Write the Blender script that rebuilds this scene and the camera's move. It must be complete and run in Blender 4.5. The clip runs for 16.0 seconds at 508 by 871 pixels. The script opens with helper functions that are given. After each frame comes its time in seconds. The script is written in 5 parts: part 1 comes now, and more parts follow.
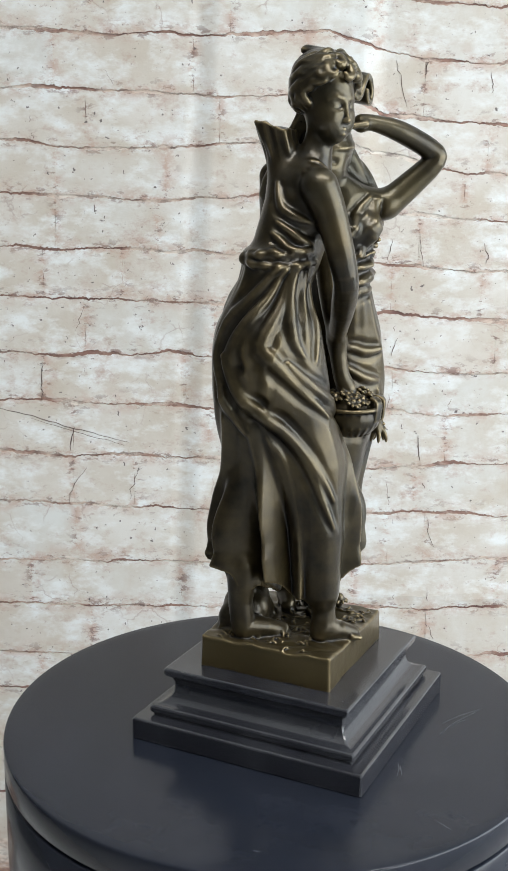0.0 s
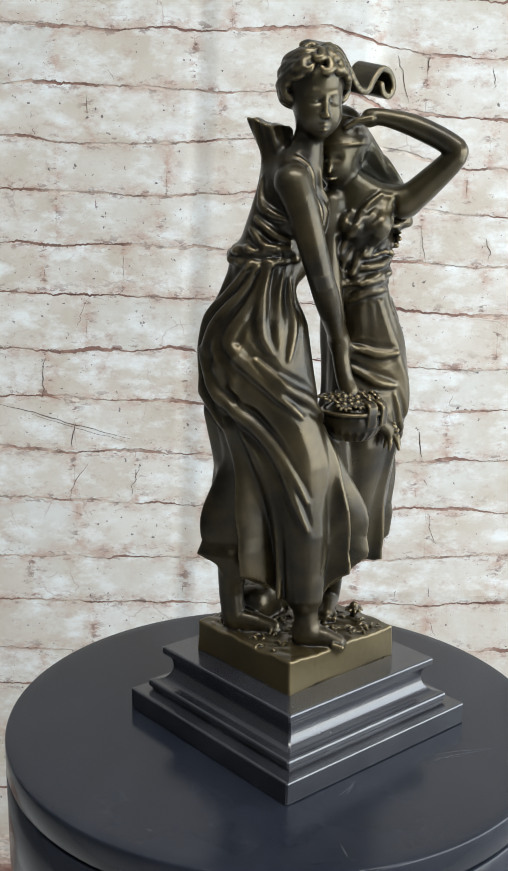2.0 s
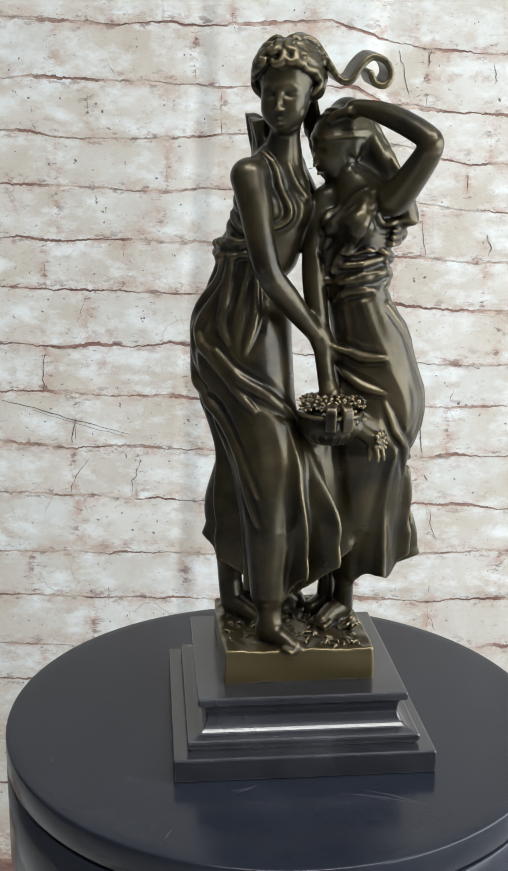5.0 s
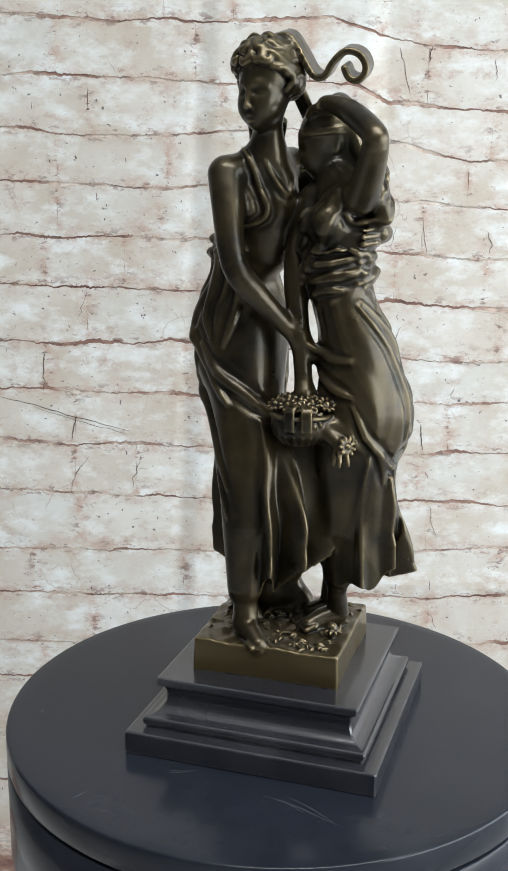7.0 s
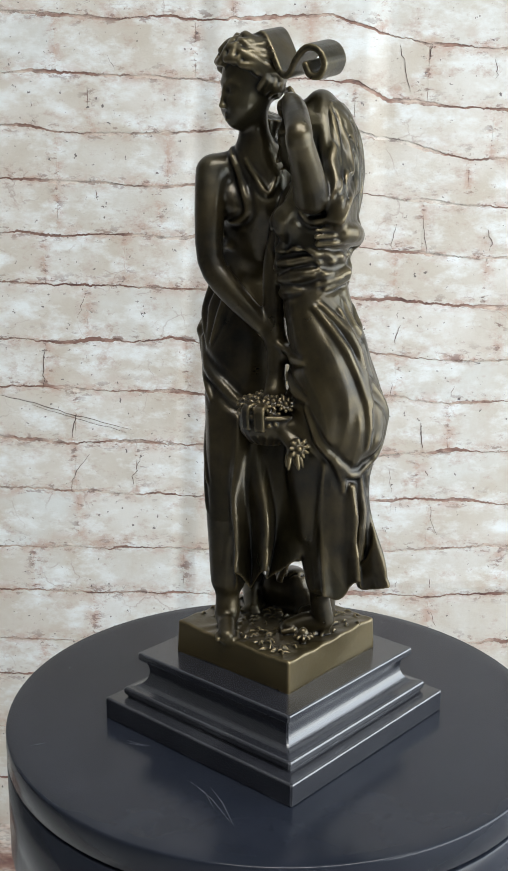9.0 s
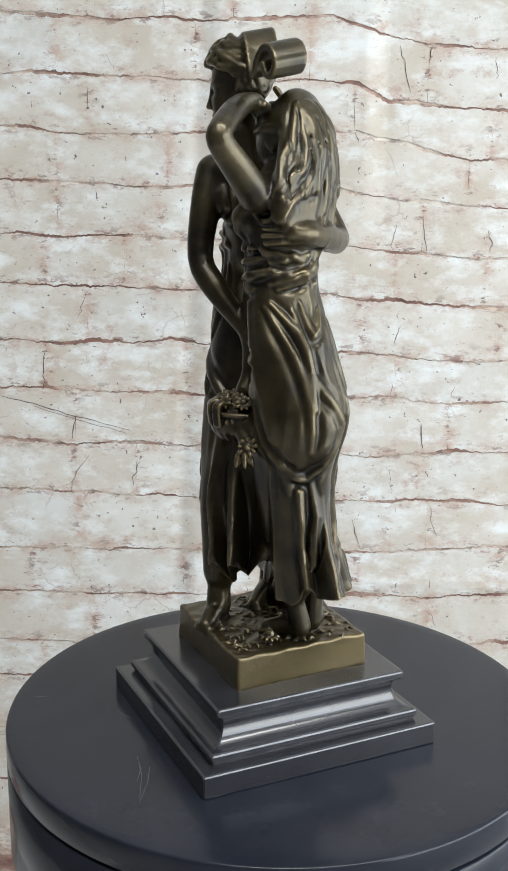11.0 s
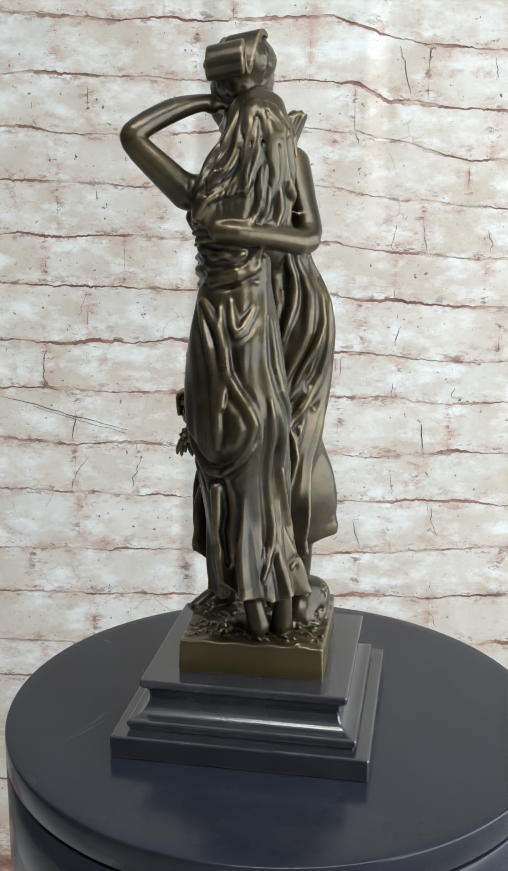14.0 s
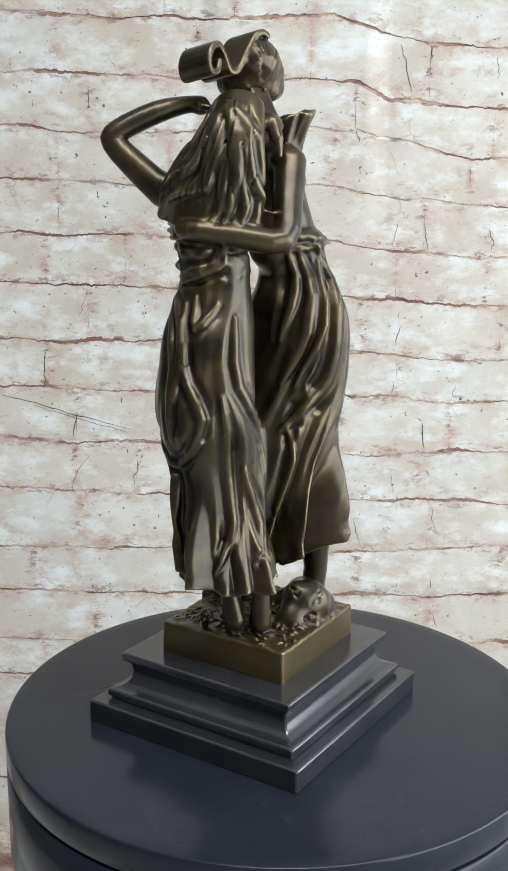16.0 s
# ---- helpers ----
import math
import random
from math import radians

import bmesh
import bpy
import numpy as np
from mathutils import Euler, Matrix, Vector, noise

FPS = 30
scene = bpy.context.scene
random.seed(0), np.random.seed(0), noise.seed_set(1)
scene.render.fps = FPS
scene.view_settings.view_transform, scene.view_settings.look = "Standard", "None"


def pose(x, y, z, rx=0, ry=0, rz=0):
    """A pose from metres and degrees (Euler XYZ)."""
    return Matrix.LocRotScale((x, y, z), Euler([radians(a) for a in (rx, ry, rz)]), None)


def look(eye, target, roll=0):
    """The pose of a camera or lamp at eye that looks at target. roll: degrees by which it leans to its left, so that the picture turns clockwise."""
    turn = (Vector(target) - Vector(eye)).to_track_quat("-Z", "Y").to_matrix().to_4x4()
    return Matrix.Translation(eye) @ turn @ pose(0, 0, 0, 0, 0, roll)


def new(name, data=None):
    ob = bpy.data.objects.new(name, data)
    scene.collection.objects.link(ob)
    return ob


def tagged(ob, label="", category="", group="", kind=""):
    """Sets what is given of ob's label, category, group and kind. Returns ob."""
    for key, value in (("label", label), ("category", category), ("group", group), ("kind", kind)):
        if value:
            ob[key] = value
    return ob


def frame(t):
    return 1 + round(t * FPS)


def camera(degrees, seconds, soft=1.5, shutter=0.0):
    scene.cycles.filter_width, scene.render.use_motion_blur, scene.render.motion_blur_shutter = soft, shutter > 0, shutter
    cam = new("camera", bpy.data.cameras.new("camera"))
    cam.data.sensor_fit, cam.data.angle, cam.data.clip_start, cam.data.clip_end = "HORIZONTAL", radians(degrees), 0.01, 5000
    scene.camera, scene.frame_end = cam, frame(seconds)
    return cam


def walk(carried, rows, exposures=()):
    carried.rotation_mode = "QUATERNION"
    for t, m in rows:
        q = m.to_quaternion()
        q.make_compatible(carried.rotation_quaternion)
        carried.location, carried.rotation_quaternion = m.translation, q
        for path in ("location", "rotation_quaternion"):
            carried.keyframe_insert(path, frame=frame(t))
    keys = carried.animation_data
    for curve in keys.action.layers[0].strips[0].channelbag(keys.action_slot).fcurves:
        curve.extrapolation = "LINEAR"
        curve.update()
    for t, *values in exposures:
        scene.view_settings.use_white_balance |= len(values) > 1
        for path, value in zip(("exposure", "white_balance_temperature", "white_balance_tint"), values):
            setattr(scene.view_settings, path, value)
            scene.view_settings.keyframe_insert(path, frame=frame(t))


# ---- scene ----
# ---------------------------------------------------------------- camera
cam = camera(26.047, 16.0)
LEAN = 0.543
TOP = 0.84  # height of the turntable's top


def cam_pose(x, y, z, pitch, yaw):
    p, a = radians(pitch), radians(yaw)
    way = Vector((math.sin(a) * math.cos(p), math.cos(a) * math.cos(p), math.sin(p)))
    return look((x, y, z), Vector((x, y, z)) + way, LEAN)


CAMERA_ROWS = [
    (0, cam_pose(0.0002, -0.7339, 1.2187, -13.064, -1.301)),
    (1.5, cam_pose(-0.0002, -0.7321, 1.2197, -13.256, -1.355)),
    (3.5, cam_pose(-0.0011, -0.7313, 1.2186, -13.393, -1.336)),
    (7, cam_pose(-0.0004, -0.7304, 1.2198, -13.712, -1.407)),
    (9, cam_pose(-0.0004, -0.7296, 1.2203, -13.830, -1.406)),
    (12.5, cam_pose(-0.0006, -0.7290, 1.2187, -13.706, -1.413)),
    (14.5, cam_pose(0.0011, -0.7292, 1.2188, -13.721, -1.493)),
    (16, cam_pose(0.0014, -0.7284, 1.2200, -13.831, -1.536)),
]
walk(cam, CAMERA_ROWS)

# the turntable turns clockwise at an even rate
TURN = [(t, -24.84 - 11.66 * t) for t in range(0, 17, 2)]

# ---------------------------------------------------------------- light
world = bpy.data.worlds.new("world")
scene.world = world
world.use_nodes = True
nt = world.node_tree
sky = nt.nodes.new("ShaderNodeTexSky")
sky.sky_type, sky.sun_disc = "NISHITA", False
sky.sun_elevation, sky.sun_rotation = radians(40), radians(120)
nt.nodes["Background"].inputs[1].default_value = 0.1
nt.links.new(sky.outputs[0], nt.nodes["Background"].inputs[0])


def area(name, eye, target, w, h, power, color):
    d = bpy.data.lights.new(name, "AREA")
    d.shape, d.size, d.size_y, d.energy, d.color = "RECTANGLE", w, h, power, color
    ob = new(name, d)
    ob.matrix_basis = look(eye, target)
    return ob


area("window_light", (1.9, -0.85, 1.15), (0, -0.85, 1.1), 2.8, 1.8, 70, (0.88, 0.95, 1.0))
area("ceiling_light_glow", (0.45, -0.75, 2.5), (0.45, -0.75, 0), 1.7, 0.5, 26, (1.0, 0.99, 0.97))
scene.view_settings.exposure = 0.30


# ---------------------------------------------------------------- helpers for meshes
def part(name, bm, material, parent=None, label="", smooth=False):
    me = bpy.data.meshes.new(name)
    bm.to_mesh(me)
    bm.free()
    if smooth:
        for f in me.polygons:
            f.use_smooth = True
    me.materials.append(material)
    ob = new(name, me)
    ob.parent = parent
    if label:
        ob["label"] = label
    return ob


def box(bm, x0, x1, y0, y1, z0, z1, bevel=0.0):
    made = bmesh.ops.create_cube(bm, size=1, matrix=Matrix.Translation(((x0 + x1) / 2, (y0 + y1) / 2, (z0 + z1) / 2)) @ Matrix.Diagonal((x1 - x0, y1 - y0, z1 - z0, 1)))
    if bevel:
        edges = list({e for v in made["verts"] for e in v.link_edges})
        bmesh.ops.bevel(bm, geom=edges, offset=bevel, segments=2, affect="EDGES", profile=0.5)
    return bm


def revolve(profile, n=128):
    bm = bmesh.new()
    rings = []
    for r, z in profile:
        rings.append([bm.verts.new((r * math.cos(2 * math.pi * i / n), r * math.sin(2 * math.pi * i / n), z)) for i in range(n)])
    for a, b in zip(rings, rings[1:]):
        for i in range(n):
            bm.faces.new((a[i], a[(i + 1) % n], b[(i + 1) % n], b[i]))
    bm.faces.new(rings[0][::-1])
    bm.faces.new(rings[-1])
    return bm


# ---------------------------------------------------------------- materials
def material(name, color, rough=0.5, metal=0.0, bump=None, spots=None, coat=0.0):
    """A surface with two scales of variation in colour and gloss and a fine relief. spots: scale and colour of larger stains."""
    m = bpy.data.materials.new(name)
    m.use_nodes = True
    t = m.node_tree
    b = t.nodes["Principled BSDF"]
    b.inputs["Roughness"].default_value, b.inputs["Metallic"].default_value = rough, metal
    b.inputs["Coat Weight"].default_value = coat
    tc = t.nodes.new("ShaderNodeTexCoord")
    b.inputs["Base Color"].default_value = (*color, 1)
    if spots:
        scale, other, lo, hi = spots
        n = t.nodes.new("ShaderNodeTexNoise")
        n.inputs["Scale"].default_value, n.inputs["Detail"].default_value = scale, 8
        r = t.nodes.new("ShaderNodeMapRange")
        r.inputs[1].default_value, r.inputs[2].default_value = lo, hi
        mix = t.nodes.new("ShaderNodeMix")
        mix.data_type = "RGBA"
        mix.inputs[6].default_value, mix.inputs[7].default_value = (*color, 1), (*other, 1)
        t.links.new(tc.outputs["Object"], n.inputs["Vector"])
        t.links.new(n.outputs[0], r.inputs[0])
        t.links.new(r.outputs[0], mix.inputs[0])
        t.links.new(mix.outputs[2], b.inputs["Base Color"])
    if bump:
        scale, strength, dist = bump
        n = t.nodes.new("ShaderNodeTexNoise")
        n.inputs["Scale"].default_value, n.inputs["Detail"].default_value = scale, 6
        bp = t.nodes.new("ShaderNodeBump")
        bp.inputs["Strength"].default_value, bp.inputs["Distance"].default_value = strength, dist
        rr = t.nodes.new("ShaderNodeMapRange")
        rr.inputs[3].default_value, rr.inputs[4].default_value = rough * 0.8, min(1, rough * 1.25)
        t.links.new(tc.outputs["Object"], n.inputs["Vector"])
        t.links.new(n.outputs[0], bp.inputs["Height"])
        t.links.new(bp.outputs[0], b.inputs["Normal"])
        t.links.new(n.outputs[0], rr.inputs[0])
        t.links.new(rr.outputs[0], b.inputs["Roughness"])
    return m


def ramp(t, source, *stops):
    """A colour ramp: stops of position and colour."""
    r = t.nodes.new("ShaderNodeValToRGB")
    while len(r.color_ramp.elements) < len(stops):
        r.color_ramp.elements.new(0.5)
    for e, (at, c) in zip(r.color_ramp.elements, stops):
        e.position, e.color = at, (*c, 1)
    t.links.new(source, r.inputs[0])
    return r.outputs[0]


def blend_color(t, factor, a, b):
    m = t.nodes.new("ShaderNodeMix")
    m.data_type = "RGBA"
    for i, v in ((0, factor), (6, a), (7, b)):
        if isinstance(v, (tuple, float)):
            m.inputs[i].default_value = (*v, 1) if isinstance(v, tuple) else v
        else:
            t.links.new(v, m.inputs[i])
    return m.outputs[2]


def noise_at(t, vector, scale, detail=6, rough=0.55, squash=None, shift=0.0):
    mp = t.nodes.new("ShaderNodeMapping")
    mp.inputs["Scale"].default_value = squash or (1, 1, 1)
    mp.inputs["Location"].default_value = (shift, shift * 0.7, shift * 1.3)
    t.links.new(vector, mp.inputs[0])
    n = t.nodes.new("ShaderNodeTexNoise")
    n.inputs["Scale"].default_value, n.inputs["Detail"].default_value, n.inputs["Roughness"].default_value = scale, detail, rough
    t.links.new(mp.outputs[0], n.inputs["Vector"])
    return n.outputs[0]


def brick_material():
    """Worn whitewash over pale brick: white, cream and pink patches, scuffs, hairlines and specks."""
    m = bpy.data.materials.new("whitewashed_brick")
    m.use_nodes = True
    t = m.node_tree
    b = t.nodes["Principled BSDF"]
    b.inputs["Roughness"].default_value = 0.62
    pos = t.nodes.new("ShaderNodeTexCoord").outputs["Object"]
    info = t.nodes.new("ShaderNodeObjectInfo").outputs["Random"]
    tone = ramp(t, info, (0.0, (0.57, 0.59, 0.575)), (0.35, (0.59, 0.57, 0.53)), (0.7, (0.54, 0.51, 0.46)), (1.0, (0.62, 0.63, 0.615)))
    patch = ramp(t, noise_at(t, pos, 11, 5, 0.6), (0.36, (0, 0, 0)), (0.64, (1, 1, 1)))
    c = blend_color(t, patch, tone, (0.48, 0.435, 0.37))
    chalk = ramp(t, noise_at(t, pos, 17, 7, 0.65, (1, 1, 1.8), 3.1), (0.48, (0, 0, 0)), (0.66, (1, 1, 1)))
    c = blend_color(t, chalk, c, (0.66, 0.685, 0.68))
    pink = ramp(t, noise_at(t, pos, 24, 8, 0.72, (0.9, 1, 1.2), 7.7), (0.57, (0, 0, 0)), (0.70, (0.75, 0.75, 0.75)))
    c = blend_color(t, pink, c, (0.40, 0.29, 0.24))
    own = t.nodes.new("ShaderNodeSeparateXYZ")
    t.links.new(t.nodes.new("ShaderNodeTexCoord").outputs["Generated"], own.inputs[0])
    edge = ramp(t, own.outputs[2], (0.0, (1, 1, 1)), (0.14, (0.45,) * 3), (0.36, (0, 0, 0)), (0.78, (0, 0, 0)), (1.0, (0.9,) * 3))
    ends = ramp(t, own.outputs[0], (0.0, (0.9,) * 3), (0.05, (0.4,) * 3), (0.11, (0, 0, 0)), (0.90, (0, 0, 0)), (0.96, (0.4,) * 3), (1.0, (0.9,) * 3))
    both = t.nodes.new("ShaderNodeMath")
    both.operation = "MAXIMUM"
    t.links.new(edge, both.inputs[0])
    t.links.new(ends, both.inputs[1])
    edge = both.outputs[0]
    crumb = ramp(t, noise_at(t, pos, 46, 9, 0.75, (0.75, 1, 1.2), 2.9), (0.47, (0, 0, 0)), (0.58, (0.9,) * 3))
    em = t.nodes.new("ShaderNodeMath")
    em.operation = "MULTIPLY"
    t.links.new(edge, em.inputs[0])
    t.links.new(crumb, em.inputs[1])
    c = blend_color(t, em.outputs[0], c, (0.42, 0.285, 0.225))
    dash = ramp(t, noise_at(t, pos, 85, 8, 0.7, (0.6, 1, 1.3), 6.1), (0.56, (0, 0, 0)), (0.60, (0.9,) * 3))
    dm = t.nodes.new("ShaderNodeMath")
    dm.operation = "MULTIPLY"
    t.links.new(edge, dm.inputs[0])
    t.links.new(dash, dm.inputs[1])
    c = blend_color(t, dm.outputs[0], c, (0.17, 0.10, 0.085))
    scuff = ramp(t, noise_at(t, pos, 75, 9, 0.75, (0.8, 1, 1.2), 1.7), (0.60, (0, 0, 0)), (0.66, (0.6, 0.6, 0.6)))
    c = blend_color(t, scuff, c, (0.36, 0.28, 0.24))
    speck = ramp(t, noise_at(t, pos, 150, 3, 0.5, None, 5.2), (0.70, (0, 0, 0)), (0.73, (0.9, 0.9, 0.9)))
    c = blend_color(t, speck, c, (0.10, 0.08, 0.08))
    v = t.nodes.new("ShaderNodeTexVoronoi")
    v.feature = "DISTANCE_TO_EDGE"
    v.inputs["Scale"].default_value = 19
    warp = t.nodes.new("ShaderNodeVectorMath")
    warp.operation = "MULTIPLY_ADD"
    wn = t.nodes.new("ShaderNodeTexNoise")
    wn.inputs["Scale"].default_value, wn.inputs["Detail"].default_value = 30, 5
    t.links.new(pos, wn.inputs["Vector"])
    t.links.new(wn.outputs[1], warp.inputs[0])
    warp.inputs[1].default_value = (0.035, 0.035, 0.035)
    t.links.new(pos, warp.inputs[2])
    t.links.new(warp.outputs[0], v.inputs["Vector"])
    hair = ramp(t, v.outputs[0], (0.0, (1, 1, 1)), (0.022, (0, 0, 0)))
    some = ramp(t, noise_at(t, pos, 14, 2, 0.5, None, 9.3), (0.60, (0, 0, 0)), (0.68, (0.5, 0.5, 0.5)))
    mul = t.nodes.new("ShaderNodeMath")
    mul.operation = "MULTIPLY"
    t.links.new(hair, mul.inputs[0])
    t.links.new(some, mul.inputs[1])
    c = blend_color(t, mul.outputs[0], c, (0.28, 0.20, 0.17))
    t.links.new(c, b.inputs["Base Color"])
    bp = t.nodes.new("ShaderNodeBump")
    bp.inputs["Strength"].default_value, bp.inputs["Distance"].default_value = 0.5, 0.0013
    t.links.new(noise_at(t, pos, 90, 8, 0.7, (0.8, 1, 1.2)), bp.inputs["Height"])
    t.links.new(bp.outputs[0], b.inputs["Normal"])
    return m


def mortar_material():
    """Bed joints: crumbling lime, in places worn open to a dark red-brown."""
    m = bpy.data.materials.new("worn_mortar")
    m.use_nodes = True
    t = m.node_tree
    b = t.nodes["Principled BSDF"]
    b.inputs["Roughness"].default_value = 0.8
    pos = t.nodes.new("ShaderNodeTexCoord").outputs["Object"]
    c = ramp(t, noise_at(t, pos, 9, 5, 0.6, (1, 1, 2.5)), (0.34, (0.17, 0.085, 0.07)), (0.46, (0.31, 0.19, 0.15)), (0.54, (0.56, 0.46, 0.39)), (0.64, (0.66, 0.62, 0.56)))
    fine = ramp(t, noise_at(t, pos, 120, 5, 0.7, (0.5, 1, 1)), (0.45, (0, 0, 0)), (0.65, (0.7, 0.7, 0.7)))
    c = blend_color(t, fine, c, (0.10, 0.06, 0.055))
    t.links.new(c, b.inputs["Base Color"])
    return m


def bronze_material():
    """Dark brown patina, rubbed golden on the raised edges, with cloudy gloss. Shade in the recesses is painted
    near-black.
    """
    m = bpy.data.materials.new("patinated_bronze")
    m.use_nodes = True
    t = m.node_tree
    b = t.nodes["Principled BSDF"]
    b.inputs["Metallic"].default_value = 0.7
    b.inputs["Coat Weight"].default_value, b.inputs["Coat Roughness"].default_value = 0.28, 0.18
    pos = t.nodes.new("ShaderNodeTexCoord").outputs["Object"]
    cloud = ramp(t, noise_at(t, pos, 28, 6, 0.6), (0.36, (0.013, 0.0105, 0.006)), (0.68, (0.068, 0.051, 0.022)))
    green = ramp(t, noise_at(t, pos, 12, 4, 0.5, None, 4.4), (0.5, (0, 0, 0)), (0.75, (0.5, 0.5, 0.5)))
    c = blend_color(t, green, cloud, (0.048, 0.045, 0.024))
    split = t.nodes.new("ShaderNodeSeparateXYZ")
    t.links.new(pos, split.inputs[0])
    block = ramp(t, split.outputs[2], (0.0700, (1, 1, 1)), (0.0712, (0, 0, 0)))
    c = blend_color(t, block, c, blend_color(t, green, (0.110, 0.084, 0.036), (0.050, 0.040, 0.020)))
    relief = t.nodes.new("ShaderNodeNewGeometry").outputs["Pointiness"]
    # painted shade: near-black colour wherever the surface is hollow
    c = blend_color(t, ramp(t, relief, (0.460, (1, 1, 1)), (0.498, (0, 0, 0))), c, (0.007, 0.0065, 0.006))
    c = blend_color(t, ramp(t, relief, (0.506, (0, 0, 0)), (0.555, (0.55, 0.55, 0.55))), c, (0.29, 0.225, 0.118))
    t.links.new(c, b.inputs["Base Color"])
    t.links.new(ramp(t, noise_at(t, pos, 70, 5, 0.6), (0.3, (0.27,) * 3), (0.7, (0.42,) * 3)), b.inputs["Roughness"])
    bp = t.nodes.new("ShaderNodeBump")
    bp.inputs["Strength"].default_value, bp.inputs["Distance"].default_value = 0.30, 0.0012
    t.links.new(noise_at(t, pos, 95, 7, 0.62), bp.inputs["Height"])
    t.links.new(bp.outputs[0], b.inputs["Normal"])
    return m


MARBLE = material("black_marble", (0.017, 0.018, 0.023), 0.19, 0, (70, 0.10, 0.001), (22, (0.034, 0.036, 0.042), 0.45, 0.75))


def wear_edges(m, width, pale):
    """Rubs a material pale along its edges, in broken stretches."""
    t = m.node_tree
    b = t.nodes["Principled BSDF"]
    bevel = t.nodes.new("ShaderNodeBevel")
    bevel.inputs["Radius"].default_value = width
    dot = t.nodes.new("ShaderNodeVectorMath")
    dot.operation = "DOT_PRODUCT"
    t.links.new(bevel.outputs[0], dot.inputs[0])
    t.links.new(t.nodes.new("ShaderNodeNewGeometry").outputs["Normal"], dot.inputs[1])
    edge = ramp(t, dot.outputs["Value"], (0.80, (1, 1, 1)), (0.985, (0, 0, 0)))
    pos = t.nodes.new("ShaderNodeTexCoord").outputs["Object"]
    broken = ramp(t, noise_at(t, pos, 45, 7, 0.7), (0.38, (0.1,) * 3), (0.62, (0.85,) * 3))
    mul = t.nodes.new("ShaderNodeMath")
    mul.operation = "MULTIPLY"
    t.links.new(edge, mul.inputs[0])
    t.links.new(broken, mul.inputs[1])
    fleck = ramp(t, noise_at(t, pos, 260, 3, 0.5, None, 2.2), (0.74, (0, 0, 0)), (0.77, (0.5,) * 3))
    old = b.inputs["Base Color"].links[0].from_socket
    c = blend_color(t, fleck, old, pale)
    t.links.new(blend_color(t, mul.outputs[0], c, pale), b.inputs["Base Color"])


wear_edges(MARBLE, 0.0011, (0.20, 0.205, 0.215))
DISC = material("black_satin_plastic", (0.013, 0.016, 0.024), 0.18, 0, (900, 0.05, 0.0003), (25, (0.018, 0.021, 0.030), 0.4, 0.7))
SCRATCH = material("scratched_finish", (0.07, 0.075, 0.085), 0.4)
MARBLE.node_tree.nodes["Principled BSDF"].inputs["IOR"].default_value = 1.8
DISC.node_tree.nodes["Principled BSDF"].inputs["Specular IOR Level"].default_value = 0.30
GAP = material("dark_gap", (0.005, 0.005, 0.005), 0.8)
RAIL = material("dark_metal_rail", (0.03, 0.03, 0.03), 0.45, 0.8, (80, 0.1, 0.001))
CRACK = material("dark_crack", (0.13, 0.09, 0.08), 0.9, 0, (300, 0.2, 0.001), (90, (0.2, 0.14, 0.12), 0.5, 0.7))
TABLE = material("grey_laminate", (0.32, 0.32, 0.32), 0.5, 0, (200, 0.1, 0.001), (6, (0.28, 0.28, 0.28), 0.4, 0.7))
PLASTER = material("white_plaster", (0.72, 0.72, 0.71), 0.9, 0, (40, 0.2, 0.002), (2, (0.66, 0.66, 0.65), 0.4, 0.7))
GREY = material("grey_paint", (0.12, 0.12, 0.125), 0.8, 0, (40, 0.2, 0.002), (2, (0.10, 0.10, 0.105), 0.4, 0.7))
BRICK, MORTAR, BRONZE = brick_material(), mortar_material(), bronze_material()

# ---------------------------------------------------------------- setting
def room():
    for name, a in (("wall_north", (-2.1, 2.1, 1.0, 1.1, 0, 2.6)), ("wall_south", (-2.1, 2.1, -3.1, -3.0, 0, 2.6)), ("wall_west", (-2.2, -2.1, -3.1, 1.1, 0, 2.6))):
        # the unseen north wall is pale to brighten reflections in the plinth
        pale = name == "wall_north"
        tagged(part(name, box(bmesh.new(), *a), PLASTER if pale else GREY), "plain off-white plastered wall" if pale else "plain grey painted wall", "wall", kind="structure")
    bm = bmesh.new()
    for a in ((2.0, 2.1, -3.0, -2.6, 0, 2.6), (2.0, 2.1, 0.62, 1.0, 0, 2.6), (2.0, 2.1, -2.6, 0.62, 0, 0.1), (2.0, 2.1, -2.6, 0.62, 2.2, 2.6)):
        box(bm, *a)
    tagged(part("wall_east", bm, PLASTER), "plain off-white plastered wall with a window opening", "wall", kind="structure")
    tagged(part("floor", box(bmesh.new(), -2.2, 2.1, -3.1, 1.1, -0.1, 0), PLASTER), "plain pale floor", "floor", kind="structure")
    tagged(part("ceiling", box(bmesh.new(), -2.2, 2.1, -3.1, 1.1, 2.6, 2.7), PLASTER), "plain white ceiling", "ceiling", kind="structure")


room()

